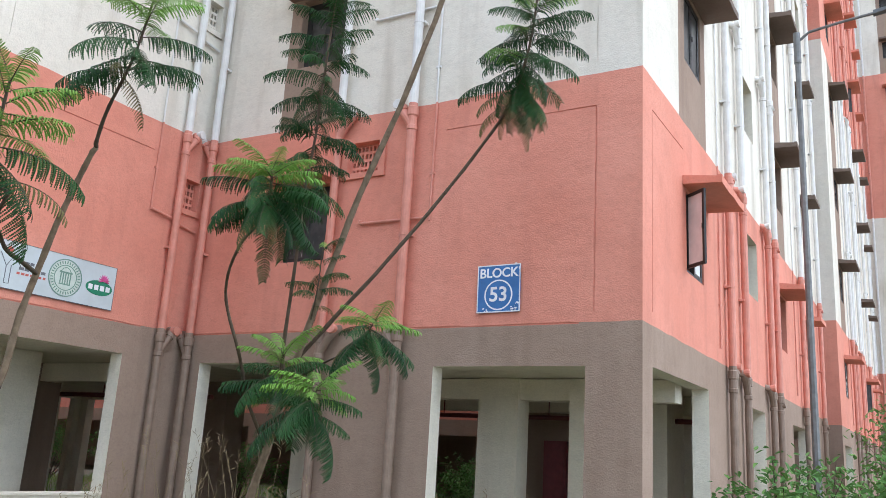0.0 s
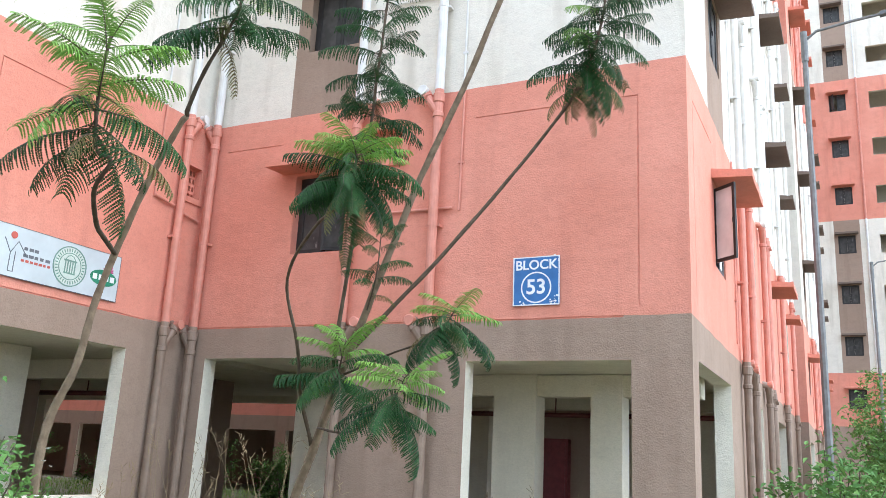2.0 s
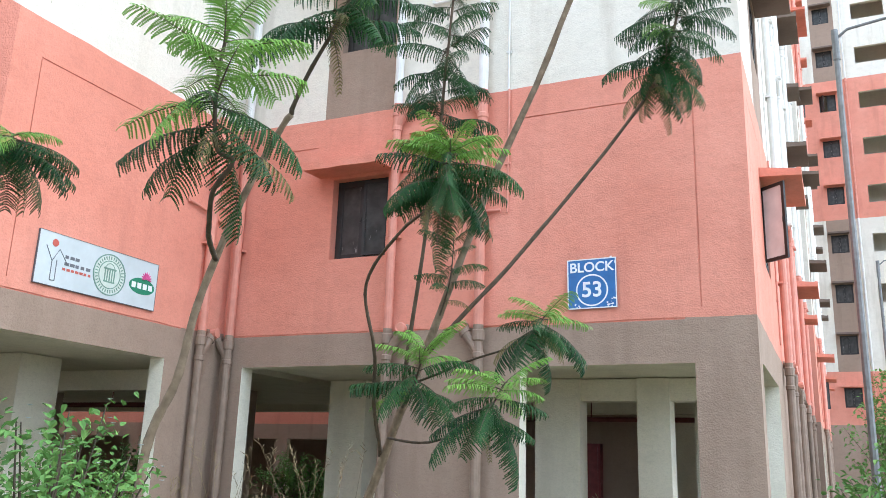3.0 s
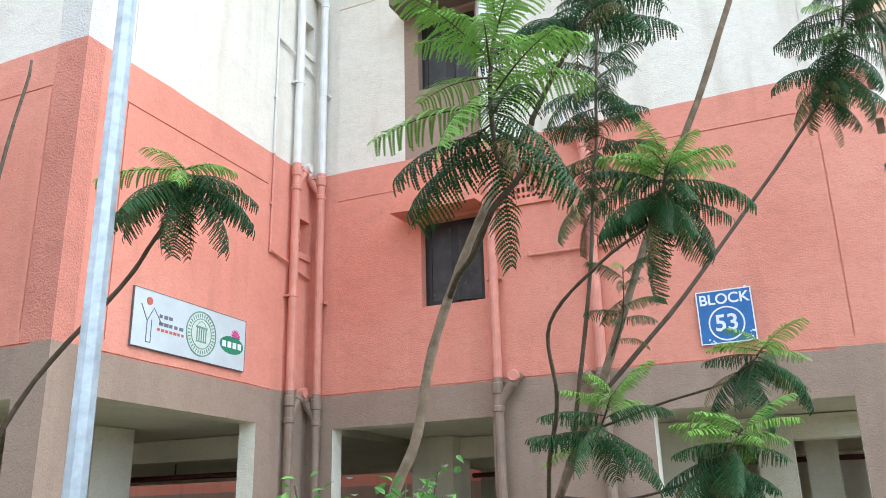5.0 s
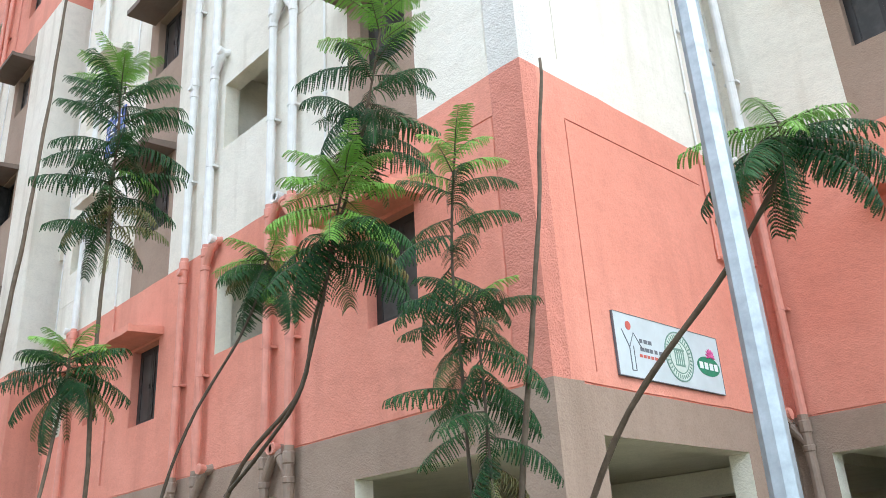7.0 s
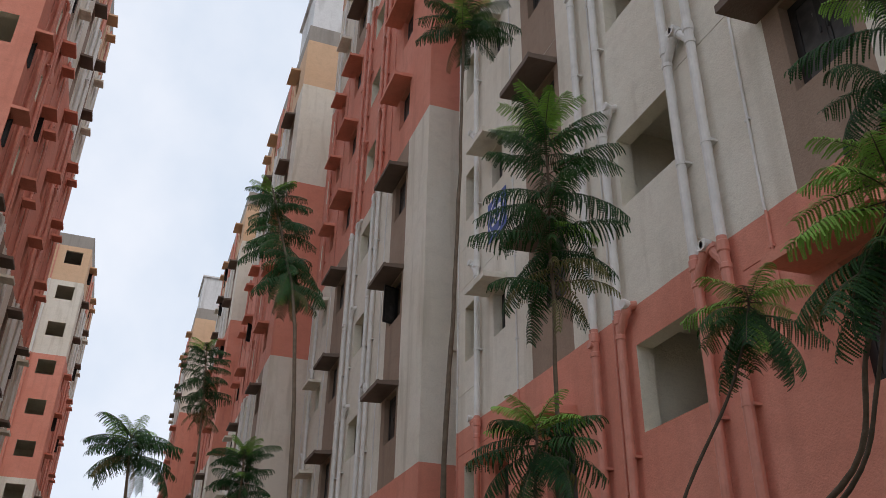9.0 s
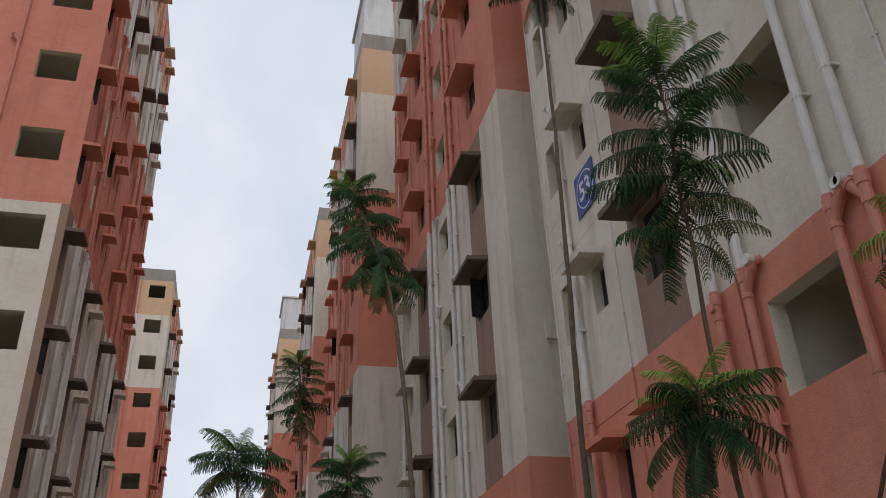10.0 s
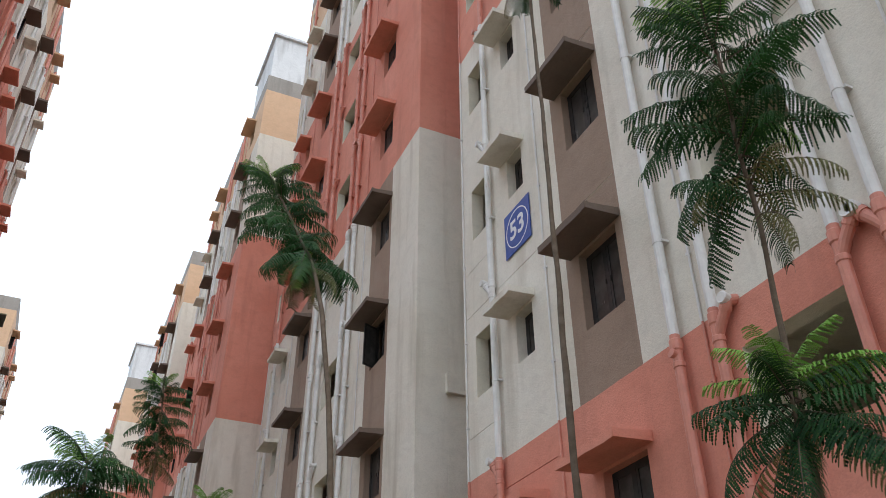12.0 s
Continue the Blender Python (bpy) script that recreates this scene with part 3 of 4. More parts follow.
part("wall", wall_geo(Face((0, 16.0), (1, 0), (0, 1)), -20.48, -9.6, 0, TOP + 1.0, [(-20.2, -10.0, 0, 2.6, None, 5)]), ZONES, block53)

# lattice vents with raised surrounds


def lattice(face, u0, u1, z0, z1, nu, nz):
    """A pierced precast screen: a thin slab with rows of small upright openings."""
    du, dz = (u1 - u0) / nu, (z1 - z0) / nz
    holes = []
    for i in range(nu):
        for j in range(nz):
            holes.append((u0 + du * (i + 0.2), u0 + du * (i + 0.8), z0 + dz * (j + 0.16), z0 + dz * (j + 0.8), None, 0))
    sub = Face((0, 0), (1, 0), (0, 1))
    sub.o, sub.a, sub.n = face.o - face.n * 0.09, face.a, face.n
    return wall_geo(sub, u0, u1, z0, z1, holes, (), 0.04, 0)


for k in range(5):
    paint = ZONES[zone(5.3 + PITCH * k)]
    v = part("vent", lattice(FA, VENT_A[0], VENT_A[1], VENT_A[2] + PITCH * k, VENT_A[3] + PITCH * k, 8, 4), [paint] * 6, block53, "pierced concrete vent screen")
    s = Geo()
    a, b, c, d = VENT_A[0], VENT_A[1], VENT_A[2] + PITCH * k, VENT_A[3] + PITCH * k
    for q in ((a - 0.1, a, c - 0.08, d + 0.09), (b, b + 0.1, c - 0.08, d + 0.09), (a, b, d, d + 0.09), (a, b, c - 0.08, c)):
        s.box(q[0], q[1], -0.035, -0.0, q[2], q[3], 0, Matrix.Translation((0, 9.2, 0)))
    part("surround", s, paint, v)
    v2 = part("vent", lattice(FB, 8.82, 9.08, 4.88 + PITCH * k, 5.32 + PITCH * k, 4, 4), [paint] * 6, block53, "pierced concrete vent screen")
    s = Geo()
    for q in ((8.76, 8.82, 4.8, 5.38), (9.08, 9.14, 4.8, 5.38), (8.82, 9.08, 5.32, 5.38), (8.82, 9.08, 4.8, 4.88)):
        s.box(0, 0.03, q[0], q[1], q[2] + PITCH * k, q[3] + PITCH * k, 0, Matrix.Translation((-9.66, 0, 0)))
    part("surround", s, paint, v2)

# small horizontal wash-outs and clipped waste pipes on the recessed walls
for k in range(4):
    z = 4.47 + PITCH * k
    w = Geo()
    mi = zone(z)
    w.tube([(-6.72, 9.17, z), (-5.75, 9.17, z - 0.01)], 0.018, 8, mi)
    w.tube([(-6.72, 9.22, z + 0.05), (-6.72, 9.16, z + 0.03), (-6.72, 9.16, z)], 0.016, 8, mi)
    part("waste_pipe", w, PIPE_ZONES, block53)
    w = Geo()
    w.tube([(-9.63, 8.27, z + 0.25), (-9.62, 8.62, z + 0.2)], 0.02, 8, mi)
    w.tube([(-9.63, 8.72, z + 0.16), (-9.62, 9.1, z + 0.1)], 0.02, 8, mi)
    part("waste_pipe", w, PIPE_ZONES, block53)

# stilt columns and beams
for (x, y, w, d, outer) in ((-5.78, 11.68, 0.62, 0.36, CREAM), (-4.5, 11.68, 0.42, 0.36, CREAM), (-8.95, 11.6, 0.62, 0.62, CREAM), (-4.0, 13.4, 0.4, 0.9, CREAM), (-6.9, 17.0, 0.6, 0.6, CREAM),
                            (-8.6, 17.0, 0.5, 0.5, CREAM), (-4.1, 18.0, 0.5, 0.5, CREAM), (-11.7, 7.98, 0.4, 0.62, CREAM), (-13.4, 9.6, 0.5, 0.5, BROWN), (-14.6, 10.5, 0.5, 0.5, CREAM),
                            (-17.6, 8.0, 0.5, 0.5, CREAM), (-17.6, 12.5, 0.5, 0.5, CREAM), (-12.0, 12.5, 0.6, 0.5, BROWN), (-4.9, 21.0, 0.5, 0.5, CREAM)):
    g = Geo()
    g.box(x - w / 2, x + w / 2, y - d / 2, y + d / 2, 0, 2.74)
    part("column", g, outer, block53)
for q in ((-9.4, -3.3, 11.55, 11.85, 2.45, 2.735), (-9.4, -3.3, 14.0, 14.3, 2.45, 2.735), (-20.4, -9.95, 9.45, 9.75, 2.45, 2.735)):
    g = Geo()
    g.box(*q)
    part("beam", g, CREAM, block53)
# low wall across the wing's bay
g = Geo()
g.box(-9.86, -9.68, 5.87, 8.17, 0, 0.9)
g.box(-9.88, -9.655, 5.87, 8.17, 0.9, 0.93)
part("plinth_wall", g, CREAM, block53)
# lift and stair core behind the stilts, with a red hydrant cabinet
part("core_wall", wall_geo(Face((0, 14.8), (1, 0), (0, -1)), -7.4, -5.4, 0, 2.735, [], (), 0.2, 0), ZONES, block53)
part("core_wall", wall_geo(Face((0, 14.77), (1, 0), (0, -1)), -5.4, -3.25, 0, 2.735, [], (), 0.2, 5), ZONES, block53)
cab = Geo()
cab.box(-6.42, -6.0, 14.62, 14.8, 0.95, 2.0)
cab.box(-6.38, -6.04, 14.6, 14.62, 1.0, 1.95)
hc = part("hydrant_cabinet", cab, RED_BOX)
tagged(hc, "dark red metal fire hydrant cabinet fixed under the stilts", "cabinet")
for (p0, p1) in (((-9.2, 13.4, 2.32), (-3.4, 13.4, 2.32)), ((-20.0, 10.2, 2.3), (-10.0, 10.2, 2.3))):
    g = Geo()
    g.tube([p0, p1], 0.038, 10)
    n = 6
    for i in range(n):
        q = Vector(p0).lerp(Vector(p1), (i + 0.5) / n)
        g.tube([q, q + Vector((0, 0, 0.42))], 0.01, 6)
    fp = part("ceiling_pipe", g, P_RED)
    tagged(fp, "oxide red service pipe hung below the stilt ceiling", "pipe")

# ---- the next block along the street, and the ones beyond ----


def shifted(cols, f):
    out = []
    for c in cols:
        c = dict(c)
        for key in ("u", "strip", "shade"):
            if key in c:
                v = c[key]
                c[key] = f(v) if not isinstance(v, tuple) else tuple(sorted((f(v[0]), f(v[1]))))
        c.pop("ajar", None)
        out.append(c)
    return out


def tank_room(parent, x0, x1, y0, y1):
    g = Geo()
    z = TOP + 0.2
    g.box(x0, x1, y0, y1, z, z + 4.0, 0)
    g.box(x0 - 0.15, x1 + 0.15, y0 - 0.15, y1 + 0.15, z + 4.0, z + 4.15, 0)
    part("tank_room", g, TANK, parent, "weathered white rooftop tank room")


def block(label, x0, x1, yf, depth, cols, end_cols=(), north=True, fine=False, end_plain_strip=False, seed=1, floors=(0, 10)):
    """A block whose long front stands at yf. north: the front looks to -y; otherwise to +y. Its near end looks to +x."""
    b = thing("apartment_building", label, "building", "apartment blocks of the estate")
    rnd = random.Random(seed)
    s = -1 if north else 1
    ff = Face((0, yf), (1, 0), (0, s))
    fe = Face((x1, 0), (0, 1), (1, 0))
    ya, yb = (yf, yf + depth) if north else (yf - depth, yf)
    facade(b, ff, x0, x1, cols, stilt=[(x0 + 1, x0 + 3, 2.6), (x0 + 5, x0 + 7, 2.6), (x1 - 4, x1 - 1.5, 2.6)], fine=fine, rnd=rnd, floors=floors)
    ea, eb = (ya + 0.22, yb) if north else (ya, yb - 0.22)
    facade(b, fe, ea, eb, list(end_cols), fine=False, rnd=rnd, floors=floors)
    part("wall", wall_geo(Face((x0, 0), (0, 1), (-1, 0)), ea, eb, 0, TOP + 1.0), ZONES, b)
    part("wall", wall_geo(Face((0, yb if north else ya), (1, 0), (0, -s)), x0 + 0.22, x1 - 0.22, 0, TOP + 1.0), ZONES, b)
    iw = (yf + 3.4, yf + 3.55) if north else (yf - 3.55, yf - 3.4)
    inner(b, x0 + 0.24, x1 - 0.24, min(ya, yb) + 0.24, max(ya, yb) - 0.24, [(x0 + 0.3, x1 - 4.0, iw[0], iw[1]), (x1 - 3.9, x1 - 3.75, min(ya, yb) + 0.3, max(ya, yb) - 0.3)])
    return b


NX = -22.68
ratio = 12.7 / 11.04
B2_COLS = shifted(C_COLS, lambda u: NX + (u + 9.66) * ratio)
for c in B2_COLS:
    if c["k"] == "win":
        c["ajar"] = {2: (70, 0)} if c["u"][0] > -27 else {}
b2 = block("tall pink and white apartment block with brown window strips", NX - 12.7, NX, 5.30, 11, B2_COLS, fine=True, seed=3)
g = Geo()
for (y, z0, z1) in ((5.94, 6.2, 14.2), (5.94, 14.9, 23.0)):
    g.box(NX, NX + 0.006, y, y + 0.014, z0, z1, 0 if z1 > 15 else 1)
g.box(NX, NX + 0.1, 5.89, 6.64, 8.36, 8.75, 1)
part("trim", g, [PINK, WHITE], b2)
g = wall_geo(Face((0, 9.5), (1, 0), (0, -1)), NX + 0.02, -20.72, 0, TOP)
part("wall", g, ZONES, b2)

b3 = block("tall pink and white apartment block with peach top storey", -53.6, -40.9, 4.68, 11, shifted(C_COLS, lambda u: -40.9 + (u + 9.66) * ratio), seed=4)
tank_room(b3, -45.1, -41.2, 4.83, 9.1)
b4 = block("distant pink and white apartment block with many small sunshades", -72.0, -58.5, 4.3, 11, shifted(C_COLS, lambda u: -58.5 + (u + 9.66) * ratio), seed=5)
b5 = block("distant pink and white apartment block with a white rooftop tank", -93.8, -80.0, 3.0, 11,
           shifted(C_COLS, lambda u: -80.0 + (u + 9.66) * ratio), [dict(k="win", u=(5.2, 6.1), z=(0.94, 2.01), strip=(4.9, 6.3), shade=(4.9, 6.3))], seed=6)
tank_room(b5, -84.8, -80.2, 3.2, 8.1)

OPEN_END = [dict(k="open", u=(-6.5, -5.3), z=(1.42, 2.5)), dict(k="pipe", u=-7.1, branch=-1), dict(k="open", u=(-9.9, -8.7), z=(1.42, 2.5))]
L_COLS = shifted(C_COLS, lambda u: -29.73 + (u + 9.66) * 0.72 + 1.0)
L_COLS += [c for c in shifted(C_COLS, lambda u: -37.53 + (u + 9.66) * 0.72 + 0.6)]
bl = block("tall pink and white apartment block with open balconies across the street", -45.6, -29.73, -5.03, 12, L_COLS, shifted(OPEN_END, lambda u: u - 0.28), north=False, seed=7)
# unseen block, added to hold back sky light from the street fronts
bo = block("unseen pink and white apartment block added to screen off sky light", -15.0, 1.5, -22.0, 12,
           shifted([c for c in C_COLS if c["k"] in ("win", "open")], lambda u: 1.5 + (u + 9.66) * 1.35), north=False, seed=9)
LF = shifted(C_COLS, lambda u: -69.8 + (u + 9.66) * 1.1)
blf = block("distant pink, white and peach apartment block across the street", -84.0, -69.8, -5.75, 12, LF, shifted(OPEN_END, lambda u: u - 1.0), north=False, seed=8)

# blocks behind: beside the side road, at its end, and seen under the stilts
s2 = thing("apartment_building", "pink and white apartment wing with brown sunshades along the side road", "building", "apartment blocks of the estate")
FS2 = Face((-2.78, 0), (0, 1), (1, 0))
facade(s2, FS2, 26.4, 41.0, shifted(S_COLS, lambda u: 26.4 + (u - 9.2) * 0.95), fine=False, stilt=[(27, 29, 2.6), (32, 34, 2.6)])
part("wall", wall_geo(Face((0, 26.4), (1, 0), (0, -1)), -14.0, -3.0, 0, TOP + 1, [(-13.5, -10.2, 0, 2.45, None, 5), (-9.7, -6.6, 0, 2.45, None, 5)]), ZONES, s2)
inner(s2, -14, -3.02, 26.64, 41, [(-4.75, -4.6, 27, 41)])
part("core_wall", wall_geo(Face((0, 31.5), (1, 0), (0, -1)), -14.0, -3.1, 0, 2.7, [], (), 0.2, 0), ZONES, s2)
part("wall", wall_geo(Face((0, 41.0), (1, 0), (0, 1)), -14.0, -3.0, 0, TOP + 1), ZONES, s2)
tw = thing("apartment_building", "tall pink and white apartment tower closing the side road", "building", "apartment blocks of the estate")
tw.location = (0, 0, 1.4)
FT = Face((0, 52.0), (1, 0), (0, -1))
facade(tw, FT, -16.0, 16.0, [
    dict(k="win", u=(-1.9, -1.0), z=(0.94, 2.01), strip=(-2.1, -0.75), shade=(-2.05, -0.85)), dict(k="pipe", u=-3.3), dict(k="pipe", u=-3.0),
    dict(k="small", u=(-4.4, -3.9), z=(1.3, 1.9), shade=(-4.5, -3.8)),
    dict(k="open", u=(0.24, 2.0), z=(0.9, 1.95)), dict(k="pipe", u=-0.4),
    dict(k="win", u=(2.85, 3.7), z=(0.94, 2.01), strip=(2.55, 3.95), shade=(2.7, 3.85)), dict(k="open", u=(4.6, 6.3), z=(0.9, 1.95))], fine=False, z0=-1.4)
inner(tw, -15.7, 15.7, 52.24, 62, [(-15, 15, 53.8, 53.95)])
rb = thing("apartment_building", "pink apartment block on stilts standing behind, seen between columns", "building", "apartment blocks of the estate")
facade(rb, Face((0, 30.0), (1, 0), (0, -1)), -90.0, -14.5, [], stilt=[(x, x + 3.45, 2.5) for x in range(-87, -16, 4)], fine=False, z1=TOP)
inner(rb, -89.7, -14.8, 30.24, 41, [])
g = wall_geo(Face((0, 36.0), (1, 0), (0, -1)), -90.0, -14.5, 0, 2.7, [], (), 0.2, 0)
part("wall", g, ZONES, rb)


# ---- signs ----
def text_geo(body, size, mat, depth=0.003, align="CENTER"):
    cu = bpy.data.curves.new("lettering", "FONT")
    cu.body, cu.size, cu.extrude, cu.align_x, cu.align_y = body, size, depth, align, "CENTER"
    cu.offset = size * 0.018
    ob = bpy.data.objects.new("lettering", cu)
    scene.collection.objects.link(ob)
    me = bpy.data.meshes.new_from_object(ob.evaluated_get(bpy.context.evaluated_depsgraph_get()))
    bpy.data.objects.remove(ob)
    me.materials.clear()
    me.materials.append(mat)
    return me


def disc(g, cx, cy, r0, r1, z0, z1, n=40, sx=1.0, sy=1.0, mi=0):
    """A flat ring (r0 > 0) or disc lying on the sign, z out of it."""
    for i in range(n):
        a, b = 2 * math.pi * i / n, 2 * math.pi * (i + 1) / n
        pa, pb = (math.cos(a), math.sin(a)), (math.cos(b), math.sin(b))
        q = lambda r, p, z: (cx + r * p[0] * sx, cy + r * p[1] * sy, z)
        if r0 > 0:
            g.quad((q(r0, pa, z1), q(r1, pa, z1), q(r1, pb, z1), q(r0, pb, z1)), mi)
            g.quad((q(r0, pa, z0), q(r0, pa, z1), q(r0, pb, z1), q(r0, pb, z0)), mi)
        else:
            g.quad(((cx, cy, z1), q(r1, pa, z1), q(r1, pb, z1)), mi)
        g.quad((q(r1, pa, z0), q(r1, pb, z0), q(r1, pb, z1), q(r1, pa, z1)), mi)


def plate(g, w, h, t=0.012):
    """A flat sheet-metal plate."""
    g.box(-w / 2, w / 2, -h / 2, h / 2, 0, t)


def bars(g, x0, x1, y, h, n, seed, z):
    rnd = random.Random(seed)
    x = x0
    for i in range(n):
        w = (x1 - x0) / n * rnd.uniform(0.6, 0.86)
        g.box(x, x + w, y - h / 2, y + h / 2, z, z + 0.002)
        x += (x1 - x0) / n


def on_wall(ob, origin, right, out, lean=0.0):
    r, o = Vector(right), Vector(out)
    up = o.cross(r)
    ob.matrix_basis = Matrix.Translation(origin) @ Matrix((r, up, o)).transposed().to_4x4() @ pose(0, 0, 0, 0, 0, lean)


# blue plate with the block number
W, H = 0.545, 0.555
sign = thing("block_sign", "blue enamel plate with white block number and a chipped lower corner", "sign")
g = Geo()
plate(g, W, H)
part("plate", g, BLUE, sign)
g = Geo()
b = 0.012
for q in ((-W / 2, W / 2, H / 2 - b, H / 2), (-W / 2, W / 2, -H / 2, -H / 2 + b), (-W / 2, -W / 2 + b, -H / 2 + b, H / 2 - b), (W / 2 - b, W / 2, -H / 2 + b, H / 2 - b)):
    g.box(q[0], q[1], q[2], q[3], 0.012, 0.0145)
part("border", g, SIGN_WHITE, sign, "thin white painted border")
chip = Geo()
rnd = random.Random(4)
for (cx, cy, n) in ((0.235, -0.2, 9), (0.2, -0.25, 7), (-0.15, -0.262, 5), (0.25, 0.25, 3)):
    for i in range(n):
        x, y = cx + rnd.uniform(-0.035, 0.025), cy + rnd.uniform(-0.045, 0.035)
        s = rnd.uniform(0.005, 0.013)
        x, y = min(x, W / 2 - s), max(y, -H / 2 + s)
        pts = [(x + s * math.cos(a) * rnd.uniform(0.6, 1.2), y + s * math.sin(a) * rnd.uniform(0.6, 1.2), 0.0152) for a in (0.2, 1.1, 2.2, 3.3, 4.2, 5.3)]
        lift = 0.0002 * len(chip.f)
        chip.quad([(q[0], q[1], q[2] + lift) for q in pts])
part("chipped_paint", chip, SIGN_WHITE, sign, "pale patches of flaked enamel")
g = Geo()
disc(g, 0.0, -0.075, 0.162, 0.178, 0.012, 0.0145, 56)
part("ring", g, SIGN_WHITE, sign, "white ring")
t1 = part("lettering", text_geo("BLOCK", 0.152, SIGN_WHITE), SIGN_WHITE, sign, "white lettering")
t1.matrix_basis = pose(0, 0.178, 0.0135)
t2 = part("lettering", text_geo("53", 0.235, SIGN_WHITE), SIGN_WHITE, sign, "white numerals")
t2.matrix_basis = pose(0, -0.075, 0.0135)
on_wall(sign, (-4.672, 9.185, 3.516), (1, 0, 0), (0, -1, 0), 0.6)

# number plate higher up on the street front
sign2 = thing("block_number_sign", "deep blue square plate with white ring and number 53", "sign")
g = Geo()
plate(g, 0.77, 0.79)
part("plate", g, BLUE_DEEP, sign2)
g = Geo()
disc(g, 0, 0, 0.318, 0.338, 0.012, 0.0145, 56)
part("ring", g, SIGN_WHITE, sign2, "white ring")
t3 = part("lettering", text_geo("53", 0.46, SIGN_WHITE), SIGN_WHITE, sign2, "white numerals")
t3.matrix_basis = pose(0, 0, 0.0135)
on_wall(sign2, (-18.77, 5.305, 9.39), (1, 0, 0), (0, -1, 0))

# housing-scheme board on the wing wall
BW, BH = 1.70, 0.555
board = thing("notice_board", "white printed housing-scheme board with green seal and oval emblem", "sign")
g = Geo()
plate(g, BW, BH, 0.02)
part("panel", g, BOARD_WHITE, board)
g = Geo()
for q in ((-BW / 2 - 0.004, BW / 2 + 0.004, BH / 2, BH / 2 + 0.004), (-BW / 2 - 0.004, BW / 2 + 0.004, -BH / 2 - 0.006, -BH / 2), (-BW / 2 - 0.004, -BW / 2, -BH / 2, BH / 2), (BW / 2, BW / 2 + 0.004, -BH / 2, BH / 2)):
    g.box(q[0], q[1], q[2], q[3], 0.0, 0.024)
part("frame", g, SIGN_INK, board, "thin dark edge")
z = 0.02
g = Geo()
g.tube([(-0.66, -0.22, z), (-0.66, -0.02, z), (-0.75, 0.13, z)], 0.006, 5)
g.tube([(-0.66, -0.02, z), (-0.58, 0.12, z), (-0.46, -0.02, z)], 0.006, 5)
g.tube([(-0.66, -0.22, z), (-0.60, -0.22, z), (-0.60, 0.0, z)], 0.006, 5)
part("house_emblem", g, SIGN_INK, board, "thin line drawing of a house")
g = Geo()
disc(g, -0.645, 0.175, 0, 0.04, z, z + 0.003, 20)
part("dot", g, SIGN_RED, board, "orange-red dot")
g = Geo()
bars(g, -0.50, -0.30, 0.06, 0.035, 3, 1, z)
bars(g, -0.50, -0.14, -0.015, 0.035, 5, 2, z)
part("print", g, SIGN_INK, board, "two lines of dark print")
g = Geo()
bars(g, -0.52, -0.12, -0.075, 0.028, 7, 3, z)
part("print", g, SIGN_RED, board, "one line of red print")
g = Geo()
disc(g, 0.12, 0.0, 0.0, 0.215, z, z + 0.002, 48)
seal = part("seal", g, SEAL_PALE, board, "pale green round seal")
g = Geo()
disc(g, 0.12, 0.0, 0.222, 0.235, z, z + 0.005, 48)
disc(g, 0.12, 0.0, 0.15, 0.16, z, z + 0.005, 48)
for i in range(34):
    a = 2 * math.pi * i / 34
    g.box(-0.006, 0.006, -0.018, 0.018, z, z + 0.005, 0, pose(0.12 + 0.19 * math.sin(a), 0.19 * math.cos(a), 0, 0, 0, -math.degrees(a)))
g.box(0.03, 0.21, 0.055, 0.075, z, z + 0.005)
g.box(0.04, 0.2, -0.09, -0.075, z, z + 0.005)
for i in range(5):
    g.box(0.045 + i * 0.034, 0.06 + i * 0.034, -0.075, 0.055, z, z + 0.005)
g.tube([(0.05, 0.075, z), (0.08, 0.115, z), (0.12, 0.13, z), (0.16, 0.115, z), (0.19, 0.075, z)], 0.006, 5)
part("arch", g, SEAL_GREEN, seal, "green ring, arch and lettering marks")
g = Geo()
disc(g, 0.62, -0.03, 0, 0.2, z, z + 0.003, 44, 1.0, 0.48)
oval = part("oval_emblem", g, SIGN_GREEN, board, "dark green oval")
for x in (0.49, 0.578, 0.666, 0.752):
    g = Geo()
    g.box(x - 0.032, x + 0.03, -0.062, 0.004, z, z + 0.005)
    part("mark", g, SIGN_WHITE, oval, "plain white mark")
g = Geo()
for i in range(9):
    a = radians(-10 + i * 25)
    g.tube([(0.68, 0.07, z), (0.68 + 0.05 * math.cos(a), 0.07 + 0.05 * math.sin(a), z + 0.004), (0.68 + 0.085 * math.cos(a), 0.07 + 0.085 * math.sin(a), z)], [0.004, 0.013, 0.003], 5)
part("flower", g, SIGN_PINK, board, "small pink flower")
on_wall(board, (-9.655, 7.022, 3.489), (0, 1, 0), (1, 0, 0))


